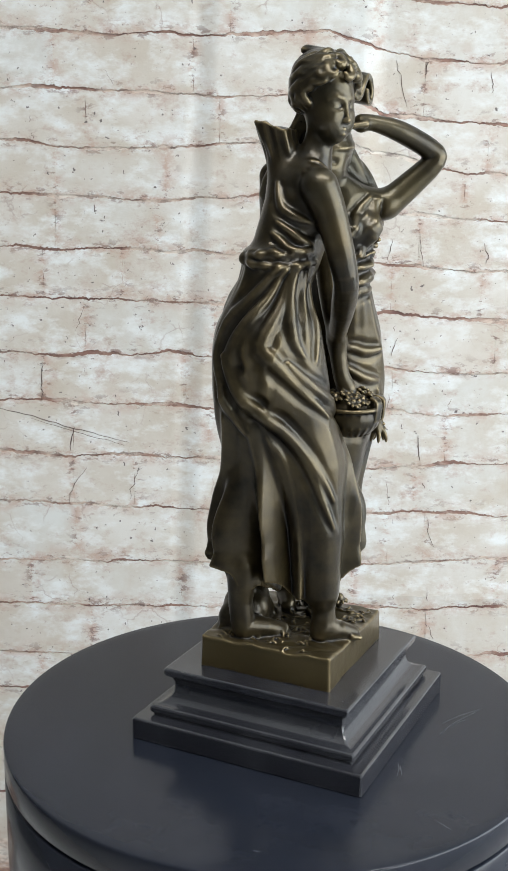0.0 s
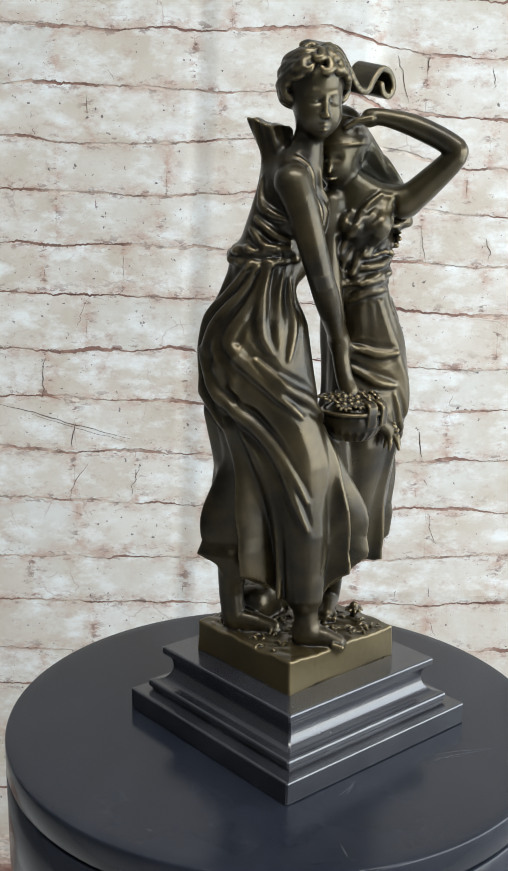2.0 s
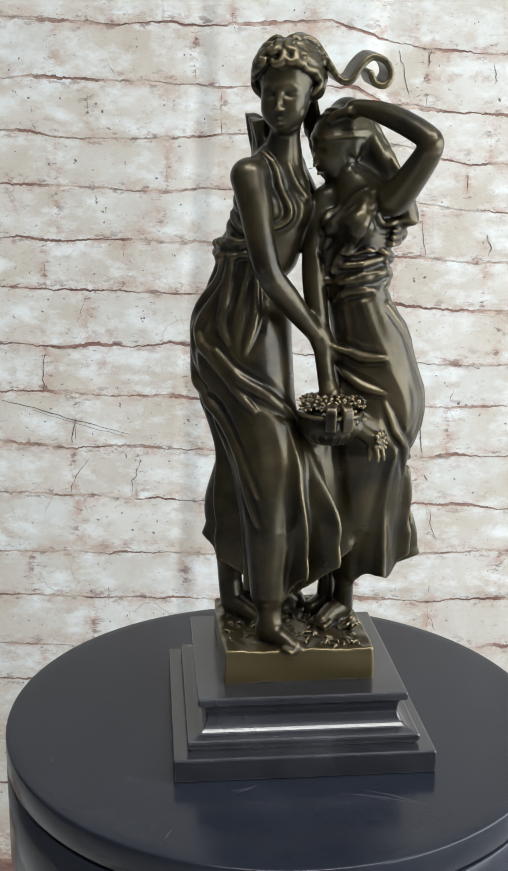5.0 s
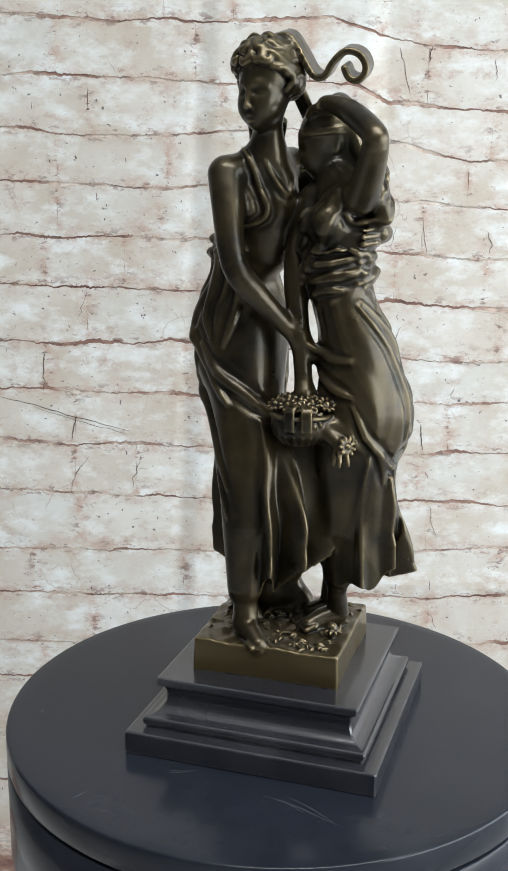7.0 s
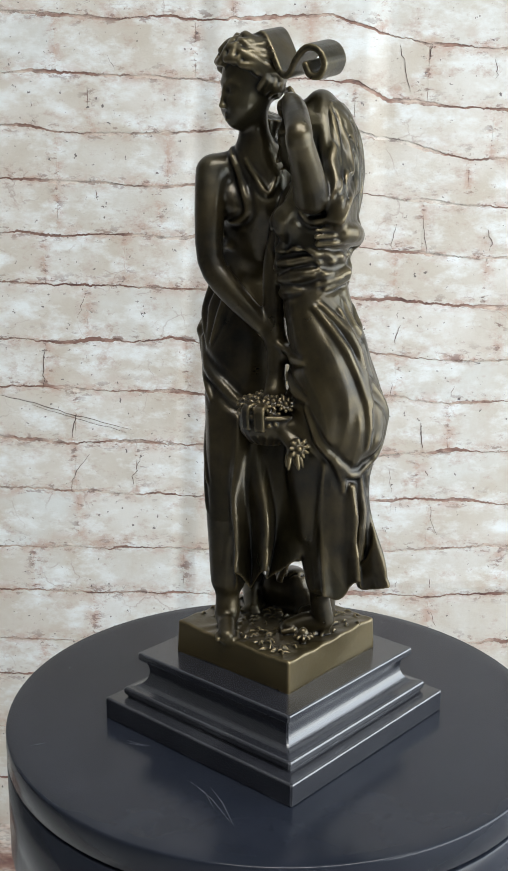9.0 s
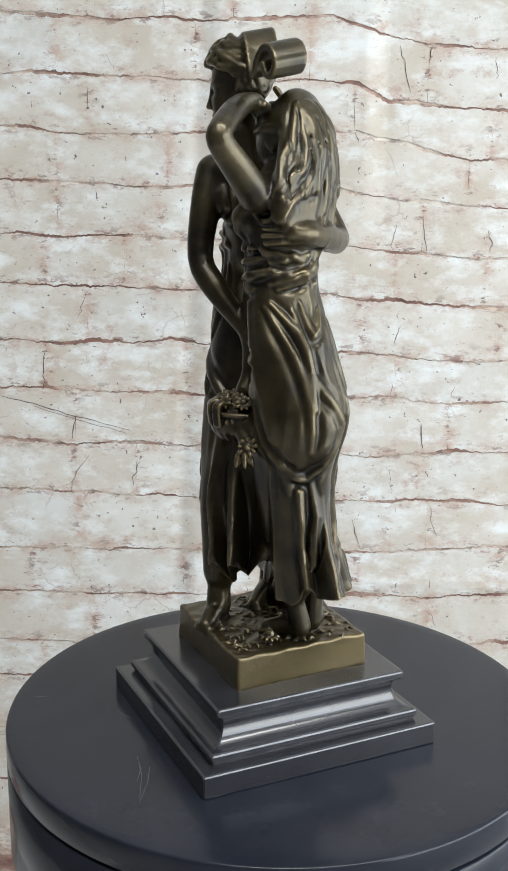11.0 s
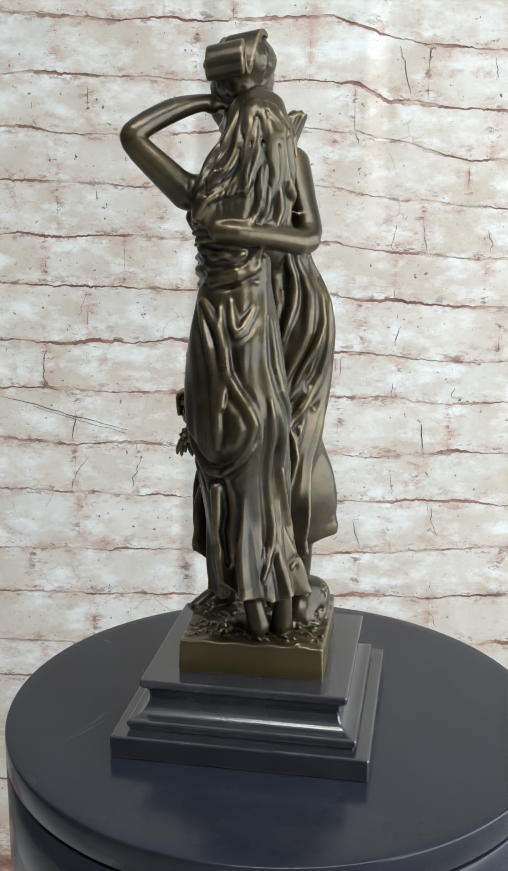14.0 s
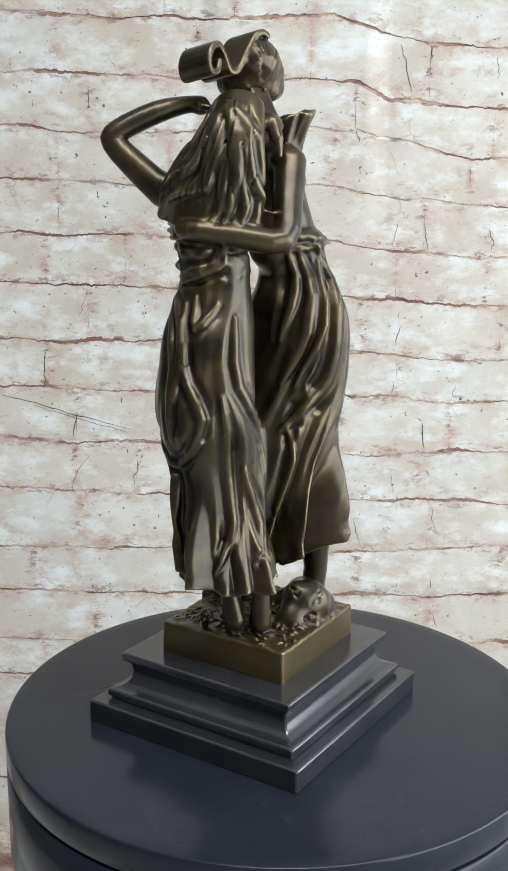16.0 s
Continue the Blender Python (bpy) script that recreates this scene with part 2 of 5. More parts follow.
# unseen table, added to carry the turntable and bounce light at the plinth
work_table = tagged(new("work_table"), "plain grey laminate table under the turntable", "table")
part("tabletop", box(bmesh.new(), -0.15, 1.15, -0.60, 0.12, 0.72, 0.75, 0.003), TABLE, work_table)
for sx in (-0.1, 1.1):
    for sy in (-0.55, 0.07):
        part("leg", box(bmesh.new(), sx - 0.02, sx + 0.02, sy - 0.02, sy + 0.02, 0, 0.72, 0.002), RAIL, work_table)

# ---------------------------------------------------------------- backdrop
WALL_Y = 0.7475


def crease(z):
    """Where the upright crease of the sheet runs."""
    return -0.1455 + 0.0465 * (z - 0.66)


def step(a, b, v):
    t = min(max((v - a) / (b - a), 0), 1)
    return t * t * (3 - 2 * t)


def sheet_y(x, z):
    """The hanging sheet: an upright crease, a softer one beside it, a cross fold low down and slow waves."""
    c = crease(z)
    y = WALL_Y + 0.004 * math.sin(2.3 * x + 1.5 * z) + 0.0015 * math.sin(9 * x + 4 * z)
    y += 0.0007 * step(c - 0.012, c, x) - 0.0042 * step(c, c + 0.030, x) + 0.0035 * step(c + 0.028, c + 0.16, x)
    y += 0.006 * step(0.10, 0.135, x) * step(1.05, 1.3, z)
    y -= 0.0026 * (step(0.625, 0.642, z) - step(0.642, 0.668, z)) * step(-0.05, 0.1, x)
    return y


bm = bmesh.new()
nx, nz = 360, 100
grid = []
for back in (0, 0.003):
    grid.append([[bm.verts.new((-0.9 + 1.8 * i / nx, sheet_y(-0.9 + 1.8 * i / nx, 0.1 + 1.6 * j / nz) + back, 0.1 + 1.6 * j / nz)) for j in range(nz + 1)] for i in range(nx + 1)])
for i in range(nx):
    for j in range(nz):
        a, b = grid
        bm.faces.new((a[i][j], a[i + 1][j], a[i + 1][j + 1], a[i][j + 1]))
        bm.faces.new((b[i][j], b[i][j + 1], b[i + 1][j + 1], b[i + 1][j]))
for i in range(nx):
    for j in (0, nz):
        bm.faces.new((grid[0][i][j], grid[0][i + 1][j], grid[1][i + 1][j], grid[1][i][j]))
backdrop = tagged(part("backdrop", bm, MORTAR, smooth=True), "creased hanging backdrop of worn whitewashed brickwork", "backdrop", kind="structure")
tagged(part("backdrop_rail", box(bmesh.new(), -0.95, 0.95, WALL_Y - 0.01, WALL_Y + 0.02, 1.68, 1.71, 0.004), RAIL), "dark rail from which the backdrop hangs", "rail", kind="structure")

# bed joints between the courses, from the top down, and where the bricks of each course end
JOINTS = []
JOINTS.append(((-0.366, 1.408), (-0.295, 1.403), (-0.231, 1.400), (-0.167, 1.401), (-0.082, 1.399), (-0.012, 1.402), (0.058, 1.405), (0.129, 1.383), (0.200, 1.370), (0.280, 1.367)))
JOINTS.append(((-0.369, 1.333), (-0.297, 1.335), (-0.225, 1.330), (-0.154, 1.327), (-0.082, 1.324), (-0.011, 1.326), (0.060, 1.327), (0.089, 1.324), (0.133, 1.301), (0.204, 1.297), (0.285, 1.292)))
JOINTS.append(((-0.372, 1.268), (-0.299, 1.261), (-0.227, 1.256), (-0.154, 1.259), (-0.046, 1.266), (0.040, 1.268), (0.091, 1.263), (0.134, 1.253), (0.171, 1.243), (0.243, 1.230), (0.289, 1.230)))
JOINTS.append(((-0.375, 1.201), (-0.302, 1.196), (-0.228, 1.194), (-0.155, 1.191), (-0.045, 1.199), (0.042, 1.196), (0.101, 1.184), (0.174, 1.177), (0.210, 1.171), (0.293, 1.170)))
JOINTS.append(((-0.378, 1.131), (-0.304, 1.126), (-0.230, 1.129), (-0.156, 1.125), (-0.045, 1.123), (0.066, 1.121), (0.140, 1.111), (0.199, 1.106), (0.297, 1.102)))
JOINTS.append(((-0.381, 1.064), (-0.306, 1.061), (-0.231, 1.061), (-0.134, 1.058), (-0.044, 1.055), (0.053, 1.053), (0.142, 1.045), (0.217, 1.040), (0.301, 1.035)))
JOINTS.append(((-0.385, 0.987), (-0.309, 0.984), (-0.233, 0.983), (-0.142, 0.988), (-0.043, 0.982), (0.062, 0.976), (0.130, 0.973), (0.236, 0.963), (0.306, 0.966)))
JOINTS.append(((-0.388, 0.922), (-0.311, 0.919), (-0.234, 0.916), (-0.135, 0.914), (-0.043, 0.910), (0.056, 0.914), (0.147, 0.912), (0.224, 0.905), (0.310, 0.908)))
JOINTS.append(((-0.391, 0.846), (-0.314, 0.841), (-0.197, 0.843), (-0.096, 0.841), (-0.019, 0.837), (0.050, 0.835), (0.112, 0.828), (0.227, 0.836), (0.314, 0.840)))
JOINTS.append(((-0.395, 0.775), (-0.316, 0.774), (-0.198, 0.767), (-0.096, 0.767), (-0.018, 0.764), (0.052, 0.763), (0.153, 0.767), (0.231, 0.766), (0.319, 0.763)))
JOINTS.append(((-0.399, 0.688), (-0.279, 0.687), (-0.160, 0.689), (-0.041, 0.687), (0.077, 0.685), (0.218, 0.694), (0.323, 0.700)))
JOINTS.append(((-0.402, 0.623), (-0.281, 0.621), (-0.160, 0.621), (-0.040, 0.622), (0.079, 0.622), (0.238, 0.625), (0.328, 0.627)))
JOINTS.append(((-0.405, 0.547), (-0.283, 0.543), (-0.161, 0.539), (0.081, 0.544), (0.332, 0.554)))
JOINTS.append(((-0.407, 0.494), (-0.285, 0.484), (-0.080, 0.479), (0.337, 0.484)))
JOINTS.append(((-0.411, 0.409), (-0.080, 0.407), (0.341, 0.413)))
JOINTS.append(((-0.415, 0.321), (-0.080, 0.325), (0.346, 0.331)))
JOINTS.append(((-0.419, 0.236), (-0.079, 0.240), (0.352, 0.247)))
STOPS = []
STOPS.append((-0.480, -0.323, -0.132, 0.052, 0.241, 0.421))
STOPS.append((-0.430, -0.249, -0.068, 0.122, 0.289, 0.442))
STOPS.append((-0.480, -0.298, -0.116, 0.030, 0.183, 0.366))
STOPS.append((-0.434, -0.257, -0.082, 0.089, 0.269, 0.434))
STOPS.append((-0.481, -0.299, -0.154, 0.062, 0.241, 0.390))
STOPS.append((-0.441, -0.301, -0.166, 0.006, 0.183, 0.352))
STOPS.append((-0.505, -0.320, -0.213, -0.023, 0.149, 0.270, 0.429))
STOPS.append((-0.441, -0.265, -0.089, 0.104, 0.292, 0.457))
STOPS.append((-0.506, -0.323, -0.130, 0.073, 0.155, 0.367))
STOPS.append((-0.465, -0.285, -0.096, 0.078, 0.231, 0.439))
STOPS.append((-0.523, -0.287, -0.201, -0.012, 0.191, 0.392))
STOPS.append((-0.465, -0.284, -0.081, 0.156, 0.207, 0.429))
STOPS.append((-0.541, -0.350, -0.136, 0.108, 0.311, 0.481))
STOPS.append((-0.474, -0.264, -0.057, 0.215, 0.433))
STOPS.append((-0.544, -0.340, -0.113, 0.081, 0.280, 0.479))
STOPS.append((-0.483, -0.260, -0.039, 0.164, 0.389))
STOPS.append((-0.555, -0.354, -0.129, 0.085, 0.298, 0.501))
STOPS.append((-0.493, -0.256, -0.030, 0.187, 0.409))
CRACKS = []


def crack(half, *line):
    rnd = random.Random(int(line[0][1] * 1e4) + int(line[0][0] * 1e3))
    fine = [line[0]]
    for (x, z), (u, w) in zip(line, line[1:]):
        for j in (1, 2, 3):
            f = j / 3
            fine.append((x + (u - x) * f + rnd.uniform(-0.0020, 0.0020), z + (w - z) * f + rnd.uniform(-0.0008, 0.0008)))
    CRACKS.append((0.6 * half, fine))


crack(0.0014, (-0.324, 0.973), (-0.327, 0.959), (-0.326, 0.936), (-0.327, 0.920))
crack(0.0014, (-0.283, 0.883), (-0.287, 0.870), (-0.290, 0.848))
crack(0.0011, (-0.196, 0.822), (-0.200, 0.807), (-0.206, 0.795), (-0.208, 0.779))
crack(0.0009, (-0.267, 0.825), (-0.284, 0.802), (-0.291, 0.787), (-0.292, 0.772))
crack(0.0011, (-0.388, 0.909), (-0.343, 0.898), (-0.297, 0.885), (-0.251, 0.873), (-0.208, 0.862))
crack(0.0007, (-0.343, 0.895), (-0.297, 0.880), (-0.251, 0.868), (-0.214, 0.858))
crack(0.0011, (0.160, 1.013), (0.156, 1.000), (0.151, 0.987))
crack(0.0009, (0.156, 1.030), (0.154, 1.022))
crack(0.0016, (0.193, 0.879), (0.193, 0.861), (0.197, 0.843))
crack(0.0009, (0.103, 0.737), (0.106, 0.719), (0.112, 0.701))
crack(0.0014, (0.186, 1.372), (0.184, 1.363), (0.184, 1.353))
crack(0.0009, (0.145, 1.371), (0.150, 1.353), (0.155, 1.332), (0.160, 1.313))
crack(0.0009, (0.268, 1.357), (0.271, 1.343), (0.270, 1.332))
crack(0.0009, (0.184, 1.155), (0.186, 1.130), (0.190, 1.108))
crack(0.0010, (0.270, 1.141), (0.276, 1.127), (0.274, 1.112))
crack(0.0007, (0.149, 1.147), (0.145, 1.129), (0.143, 1.115))
crack(0.0008, (0.236, 0.930), (0.232, 0.917))
crack(0.0007, (0.082, 0.972), (0.079, 0.953), (0.076, 0.938))
crack(0.0007, (0.151, 0.811), (0.154, 0.793), (0.156, 0.777))
crack(0.0009, (0.212, 0.757), (0.213, 0.741), (0.220, 0.717))
crack(0.0005, (-0.232, 1.357), (-0.225, 1.347), (-0.222, 1.338))
crack(0.0009, (-0.330, 1.299), (-0.330, 1.291))
crack(0.0008, (-0.328, 1.277), (-0.327, 1.270))
crack(0.0009, (-0.249, 1.186), (-0.248, 1.174))
crack(0.0007, (-0.265, 1.051), (-0.273, 1.032), (-0.277, 1.017))
crack(0.0011, (0.202, 0.810), (0.205, 0.802))
crack(0.0009, (0.219, 0.599), (0.228, 0.578))
crack(0.0011, (0.215, 0.650), (0.216, 0.637))
crack(0.0008, (0.169, 0.646), (0.167, 0.636))
crack(0.0007, (0.095, 1.249), (0.091, 1.267))
crack(0.0009, (0.150, 0.935), (0.152, 0.915))


def height(line, x):
    """Height of a bed joint at x."""
    xs, zs = [q[0] for q in line], [q[1] for q in line]
    return float(np.interp(x, xs, zs)) + 0.0030 * noise.noise((x * 22, zs[0] * 30, 3)) + 0.0022 * noise.noise((x * 80, zs[0] * 30, 7)) + 0.0016 * noise.noise((x * 260, zs[0] * 30, 5))


def brick_mesh(x0, x1, low, high):
    """A worn brick face with a ragged outline that follows the sheet."""
    n = 84
    rim, front = [], []
    for i in range(n + 1):
        s = i / n
        lo_x = x0 + (x1 - x0) * s
        soft = 0.0012 * (abs(2 * s - 1) ** 6)
        gap = 0.0007 + 0.0060 * max(0, noise.noise((lo_x * 14, low(lo_x) * 9, 1)) + 0.2) + 0.0030 * max(0, noise.noise((lo_x * 240, low(lo_x) * 40, 1))) * max(0, 0.6 + noise.noise((lo_x * 11, low(lo_x) * 9, 8)))
        gap2 = 0.0004 + 0.0026 * max(0, noise.noise((lo_x * 18, high(lo_x) * 9, 5)))
        front.append((lo_x, low(lo_x) + gap + soft, high(lo_x) - gap2 - soft))
    bm = bmesh.new()
    rows = []
    for k in range(8):
        row = []
        for i, (x, a, b) in enumerate(front):
            z = a + (b - a) * k / 7
            chip = 0.0014 * max(0, noise.noise((x * 9, z * 60, 2)) - 0.12) + 0.0008 * max(0, noise.noise((x * 30, z * 260, 6)) - 0.15)
            xx = x + (chip if i == 0 else -chip if i == n else 0)
            row.append(bm.verts.new((xx, sheet_y(xx, z) - 0.0016, z)))
        rows.append(row)
    for a, b in zip(rows, rows[1:]):
        for i in range(n):
            bm.faces.new((a[i], a[i + 1], b[i + 1], b[i]))
    ring = rows[0] + [r[-1] for r in rows[1:-1]] + rows[-1][::-1] + [r[0] for r in rows[-2:0:-1]]
    back = [bm.verts.new((v.co.x, v.co.y + 0.0024, v.co.z)) for v in ring]
    for i in range(len(ring)):
        j = (i + 1) % len(ring)
        bm.faces.new((ring[i], back[i], back[j], ring[j]))
    return bm


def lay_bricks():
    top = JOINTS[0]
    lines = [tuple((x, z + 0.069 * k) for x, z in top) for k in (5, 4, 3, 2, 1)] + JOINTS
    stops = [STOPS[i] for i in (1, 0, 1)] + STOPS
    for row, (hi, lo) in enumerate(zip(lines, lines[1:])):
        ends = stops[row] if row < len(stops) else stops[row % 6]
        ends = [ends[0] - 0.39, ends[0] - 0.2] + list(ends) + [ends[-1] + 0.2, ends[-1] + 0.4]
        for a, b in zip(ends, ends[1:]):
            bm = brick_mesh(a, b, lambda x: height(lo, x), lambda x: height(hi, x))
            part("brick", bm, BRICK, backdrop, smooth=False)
    for half, line in CRACKS:
        bm = bmesh.new()
        fine = []
        for (xa, za), (xb, zb) in zip(line, line[1:]):
            m = max(2, int(math.hypot(xb - xa, zb - za) / 0.006))
            fine += [(xa + (xb - xa) * i / m, za + (zb - za) * i / m, xb - xa, zb - za) for i in range(m)]
        fine.append((*line[-1], line[-1][0] - line[-2][0], line[-1][1] - line[-2][1]))
        pairs = []
        for i, (x, z, dx, dz) in enumerate(fine):
            ln = math.hypot(dx, dz)
            w = 0.75 * half * (0.35 + 0.65 * math.sin(math.pi * (i + 0.4) / (len(fine) - 0.2))) * (1 + 0.7 * noise.noise((x * 200, z * 200, 4)))
            x, z = x + 0.0012 * noise.noise((x * 90, z * 90, 8)), z + 0.0012 * noise.noise((x * 90, z * 90, 9))
            y = sheet_y(x, z) - 0.0021
            pairs.append((bm.verts.new((x - dz / ln * w, y, z + dx / ln * w)), bm.verts.new((x + dz / ln * w, y, z - dx / ln * w))))
        for (a, b), (c, d) in zip(pairs, pairs[1:]):
            bm.faces.new((a, b, d, c))
        bmesh.ops.solidify(bm, geom=bm.faces[:], thickness=0.0003)
        part("crack", bm, CRACK, backdrop, "thin dark crack")


# ---------------------------------------------------------------- turntable
turntable = tagged(new("turntable"), "round matt black turntable with a dark seam round its side", "turntable")
turntable.location = (0, 0, TOP)
RT = 0.1926
top_disc = part("top_disc", revolve([(RT - 0.004, -0.021), (RT - 0.001, -0.0205), (RT, -0.019), (RT, -0.0016), (RT - 0.0004, -0.0006), (RT - 0.001, -0.00015), (RT - 0.0018, 0), (RT - 0.01, 0.0), (0.05, 0)]), DISC, turntable, "satin black rotating top", True)
part("seam", revolve([(RT - 0.003, -0.0245), (RT - 0.003, -0.0205)]), GAP, turntable, "narrow dark seam")
part("drum", revolve([(RT - 0.003, -0.09), (RT, -0.088), (RT, -0.0234), (RT - 0.001, -0.0224), (RT - 0.01, -0.0224)]), DISC, turntable, "satin black fixed base drum", True)


def scratch(*line):
    """A fine pale scratch in the finish of the rotating top."""
    bm = bmesh.new()
    pairs = []
    for i, (x, y) in enumerate(line):
        a, b = Vector(line[max(i - 1, 0)]), Vector(line[min(i + 1, len(line) - 1)])
        n = (b - a).orthogonal().normalized() * (0.0003 if 0 < i < len(line) - 1 else 0.0001)
        pairs.append([bm.verts.new((x + s * n.x, y + s * n.y, 0.00008)) for s in (-1, 1)])
    for (a, b), (c, d) in zip(pairs, pairs[1:]):
        bm.faces.new((a, b, d, c))
    bmesh.ops.recalc_face_normals(bm, faces=bm.faces)
    part("scratch", bm, SCRATCH, top_disc, "fine pale scratch")


scratch((0.1165, 0.0271), (0.1216, 0.0501), (0.1321, 0.0754))
scratch((0.1133, 0.0423), (0.1206, 0.0586), (0.1333, 0.0791))
scratch((0.1109, -0.0389), (0.1077, -0.0316), (0.1052, -0.0258))
scratch((0.1168, 0.0271), (0.1192, 0.0421), (0.1270, 0.0561))
scratch((0.1084, -0.0416), (0.1062, -0.0308), (0.1030, -0.0236))
scratch((0.1469, -0.0790), (0.1527, -0.0818), (0.1575, -0.0841))
scratch((0.0602, -0.1564), (0.0630, -0.1568), (0.0650, -0.1552))

# ---------------------------------------------------------------- plinth
def square_loft(profile, bevel=0.0010):
    """A moulded square block: rings of half width and height."""
    bm = bmesh.new()
    rings = []
    for h, z in profile:
        c = bevel
        pts = []
        for sx, sy in ((1, -1), (1, 1), (-1, 1), (-1, -1)):
            a = (sx * h, sy * (h - c)) if sx * sy > 0 else (sx * (h - c), sy * h)
            b = (sx * (h - c), sy * h) if sx * sy > 0 else (sx * h, sy * (h - c))
            pts += [a, b]
        rings.append([bm.verts.new((x, y, z)) for x, y in pts])
    for a, b in zip(rings, rings[1:]):
        for i in range(8):
            bm.faces.new((a[i], a[(i + 1) % 8], b[(i + 1) % 8], b[i]))
    bm.faces.new(rings[0][::-1])
    bm.faces.new(rings[-1])
    bmesh.ops.recalc_face_normals(bm, faces=bm.faces)
    return bm


plinth = tagged(new("plinth"), "stepped and moulded black marble plinth", "plinth")
SLAB = [(0.0842, 0), (0.085, 0.0008), (0.085, 0.0143), (0.0846, 0.0151), (0.0836, 0.0156), (0.0700, 0.0158)]
COVE = [(0.0742, 0.0156), (0.0742, 0.0172), (0.0754, 0.0180), (0.0759, 0.0190), (0.0759, 0.0216), (0.0754, 0.0226), (0.0744, 0.0232)]
COVE += [(0.0744 - 0.0112 * math.sin(a) ** 0.9, 0.0232 + 0.0118 * (1 - math.cos(a))) for a in [math.pi / 2 * i / 16 for i in range(1, 17)]]
COVE += [(0.0632 + 0.0042 * (1 - math.cos(a)), 0.0350 + 0.0080 * math.sin(a)) for a in [math.pi / 2 * i / 10 for i in range(1, 11)]]
CAP = [(0.0665, 0.0430), (0.0682, 0.0436), (0.0687, 0.0444), (0.0687, 0.0478), (0.0683, 0.0486), (0.0674, 0.0491)]
part("base_slab", square_loft(SLAB), MARBLE, plinth)
part("cove_moulding", square_loft(COVE), MARBLE, plinth)
part("cap", square_loft(CAP), MARBLE, plinth)

# ---------------------------------------------------------------- statue
# One closed bronze skin, modelled as soft unions of limbs, drapes and folds on a fine grid.
STEP = 0.0008
LO, HI = np.array((-0.062, -0.088, 0.046)), np.array((0.098, 0.108, 0.474))
SHAPE = tuple(int(n) for n in np.ceil((HI - LO) / STEP))
FIELD = np.full(SHAPE, 0.05, np.float32)


def region(lo, hi):
    a = np.clip(np.floor((np.array(lo) - LO) / STEP).astype(int), 0, np.array(SHAPE) - 1)
    b = np.clip(np.ceil((np.array(hi) - LO) / STEP).astype(int) + 1, a + 1, SHAPE)
    sl = tuple(slice(i, j) for i, j in zip(a, b))
    x, y, z = (np.float32(LO[i]) + np.float32(STEP) * np.arange(a[i], b[i], dtype=np.float32) for i in range(3))
    return sl, x[:, None, None], y[None, :, None], z[None, None, :]


def join(sl, d, k):
    f = FIELD[sl]
    h = np.maximum(k - np.abs(f - d), 0)
    FIELD[sl] = np.minimum(f, d) - h * h / (4 * k)


def cut(sl, d, k):
    f = FIELD[sl]
    h = np.maximum(k - np.abs(f + d), 0)
    FIELD[sl] = np.maximum(f, -d) + h * h / (4 * k)


def limb(k, *pts, hollow=False):
    """A tapering round limb through points (x, y, z, radius)."""
    p = np.array(pts, np.float32)
    m = p[:, 3].max() + 2.5 * k + 0.003
    sl, x, y, z = region(p[:, :3].min(0) - m, p[:, :3].max(0) + m)
    best = None
    for a, b in zip(p, p[1:]):
        v = b[:3] - a[:3]
        t = np.clip(((x - a[0]) * v[0] + (y - a[1]) * v[1] + (z - a[2]) * v[2]) / max(float(v @ v), 1e-9), 0, 1)
        d = np.sqrt((x - a[0] - t * v[0]) ** 2 + (y - a[1] - t * v[1]) ** 2 + (z - a[2] - t * v[2]) ** 2) - (a[3] + t * (b[3] - a[3]))
        best = d if best is None else np.minimum(best, d)
    (cut if hollow else join)(sl, best, k)


def arm(k, *pts):
    """A limb whose joints are rounded into one another."""
    places = spline([q[:3] for q in pts])
    radii = [q[0] for q in spline([(q[3], 0, 0) for q in pts])]
    limb(k, *[(*a, r) for a, r in zip(places, radii)])


def ridge(r, *pts, k=0.0022):
    """A fold of cloth or a lock of hair: a thin limb, tapered at both ends."""
    n = len(pts) - 1
    limb(k, *[(*q, r * (0.45 if i in (0, n) else 1.0)) for i, q in enumerate(spline(pts))] if n < 2 else [(*q, r * (0.4 + 0.6 * math.sin(math.pi * (i + 0.3) / (3 * n + 0.6)))) for i, q in enumerate(spline(pts))])


def groove(r, *pts, k=0.003):
    limb(k, *[(*q, r) for q in spline(pts)], hollow=True)


def spline(pts):
    """Three steps between neighbours, on a smooth curve."""
    p = [Vector(q) for q in pts]
    if len(p) < 3:
        return [tuple(q) for q in p]
    out = []
    for i in range(len(p) - 1):
        a, b, c, d = p[max(i - 1, 0)], p[i], p[i + 1], p[min(i + 2, len(p) - 1)]
        for s in (0, 1 / 3, 2 / 3):
            out.append(tuple(0.5 * (2 * b + (c - a) * s + (2 * a - 5 * b + 4 * c - d) * s * s + (3 * b - a - 3 * c + d) * s ** 3)))
    return out + [tuple(p[-1])]


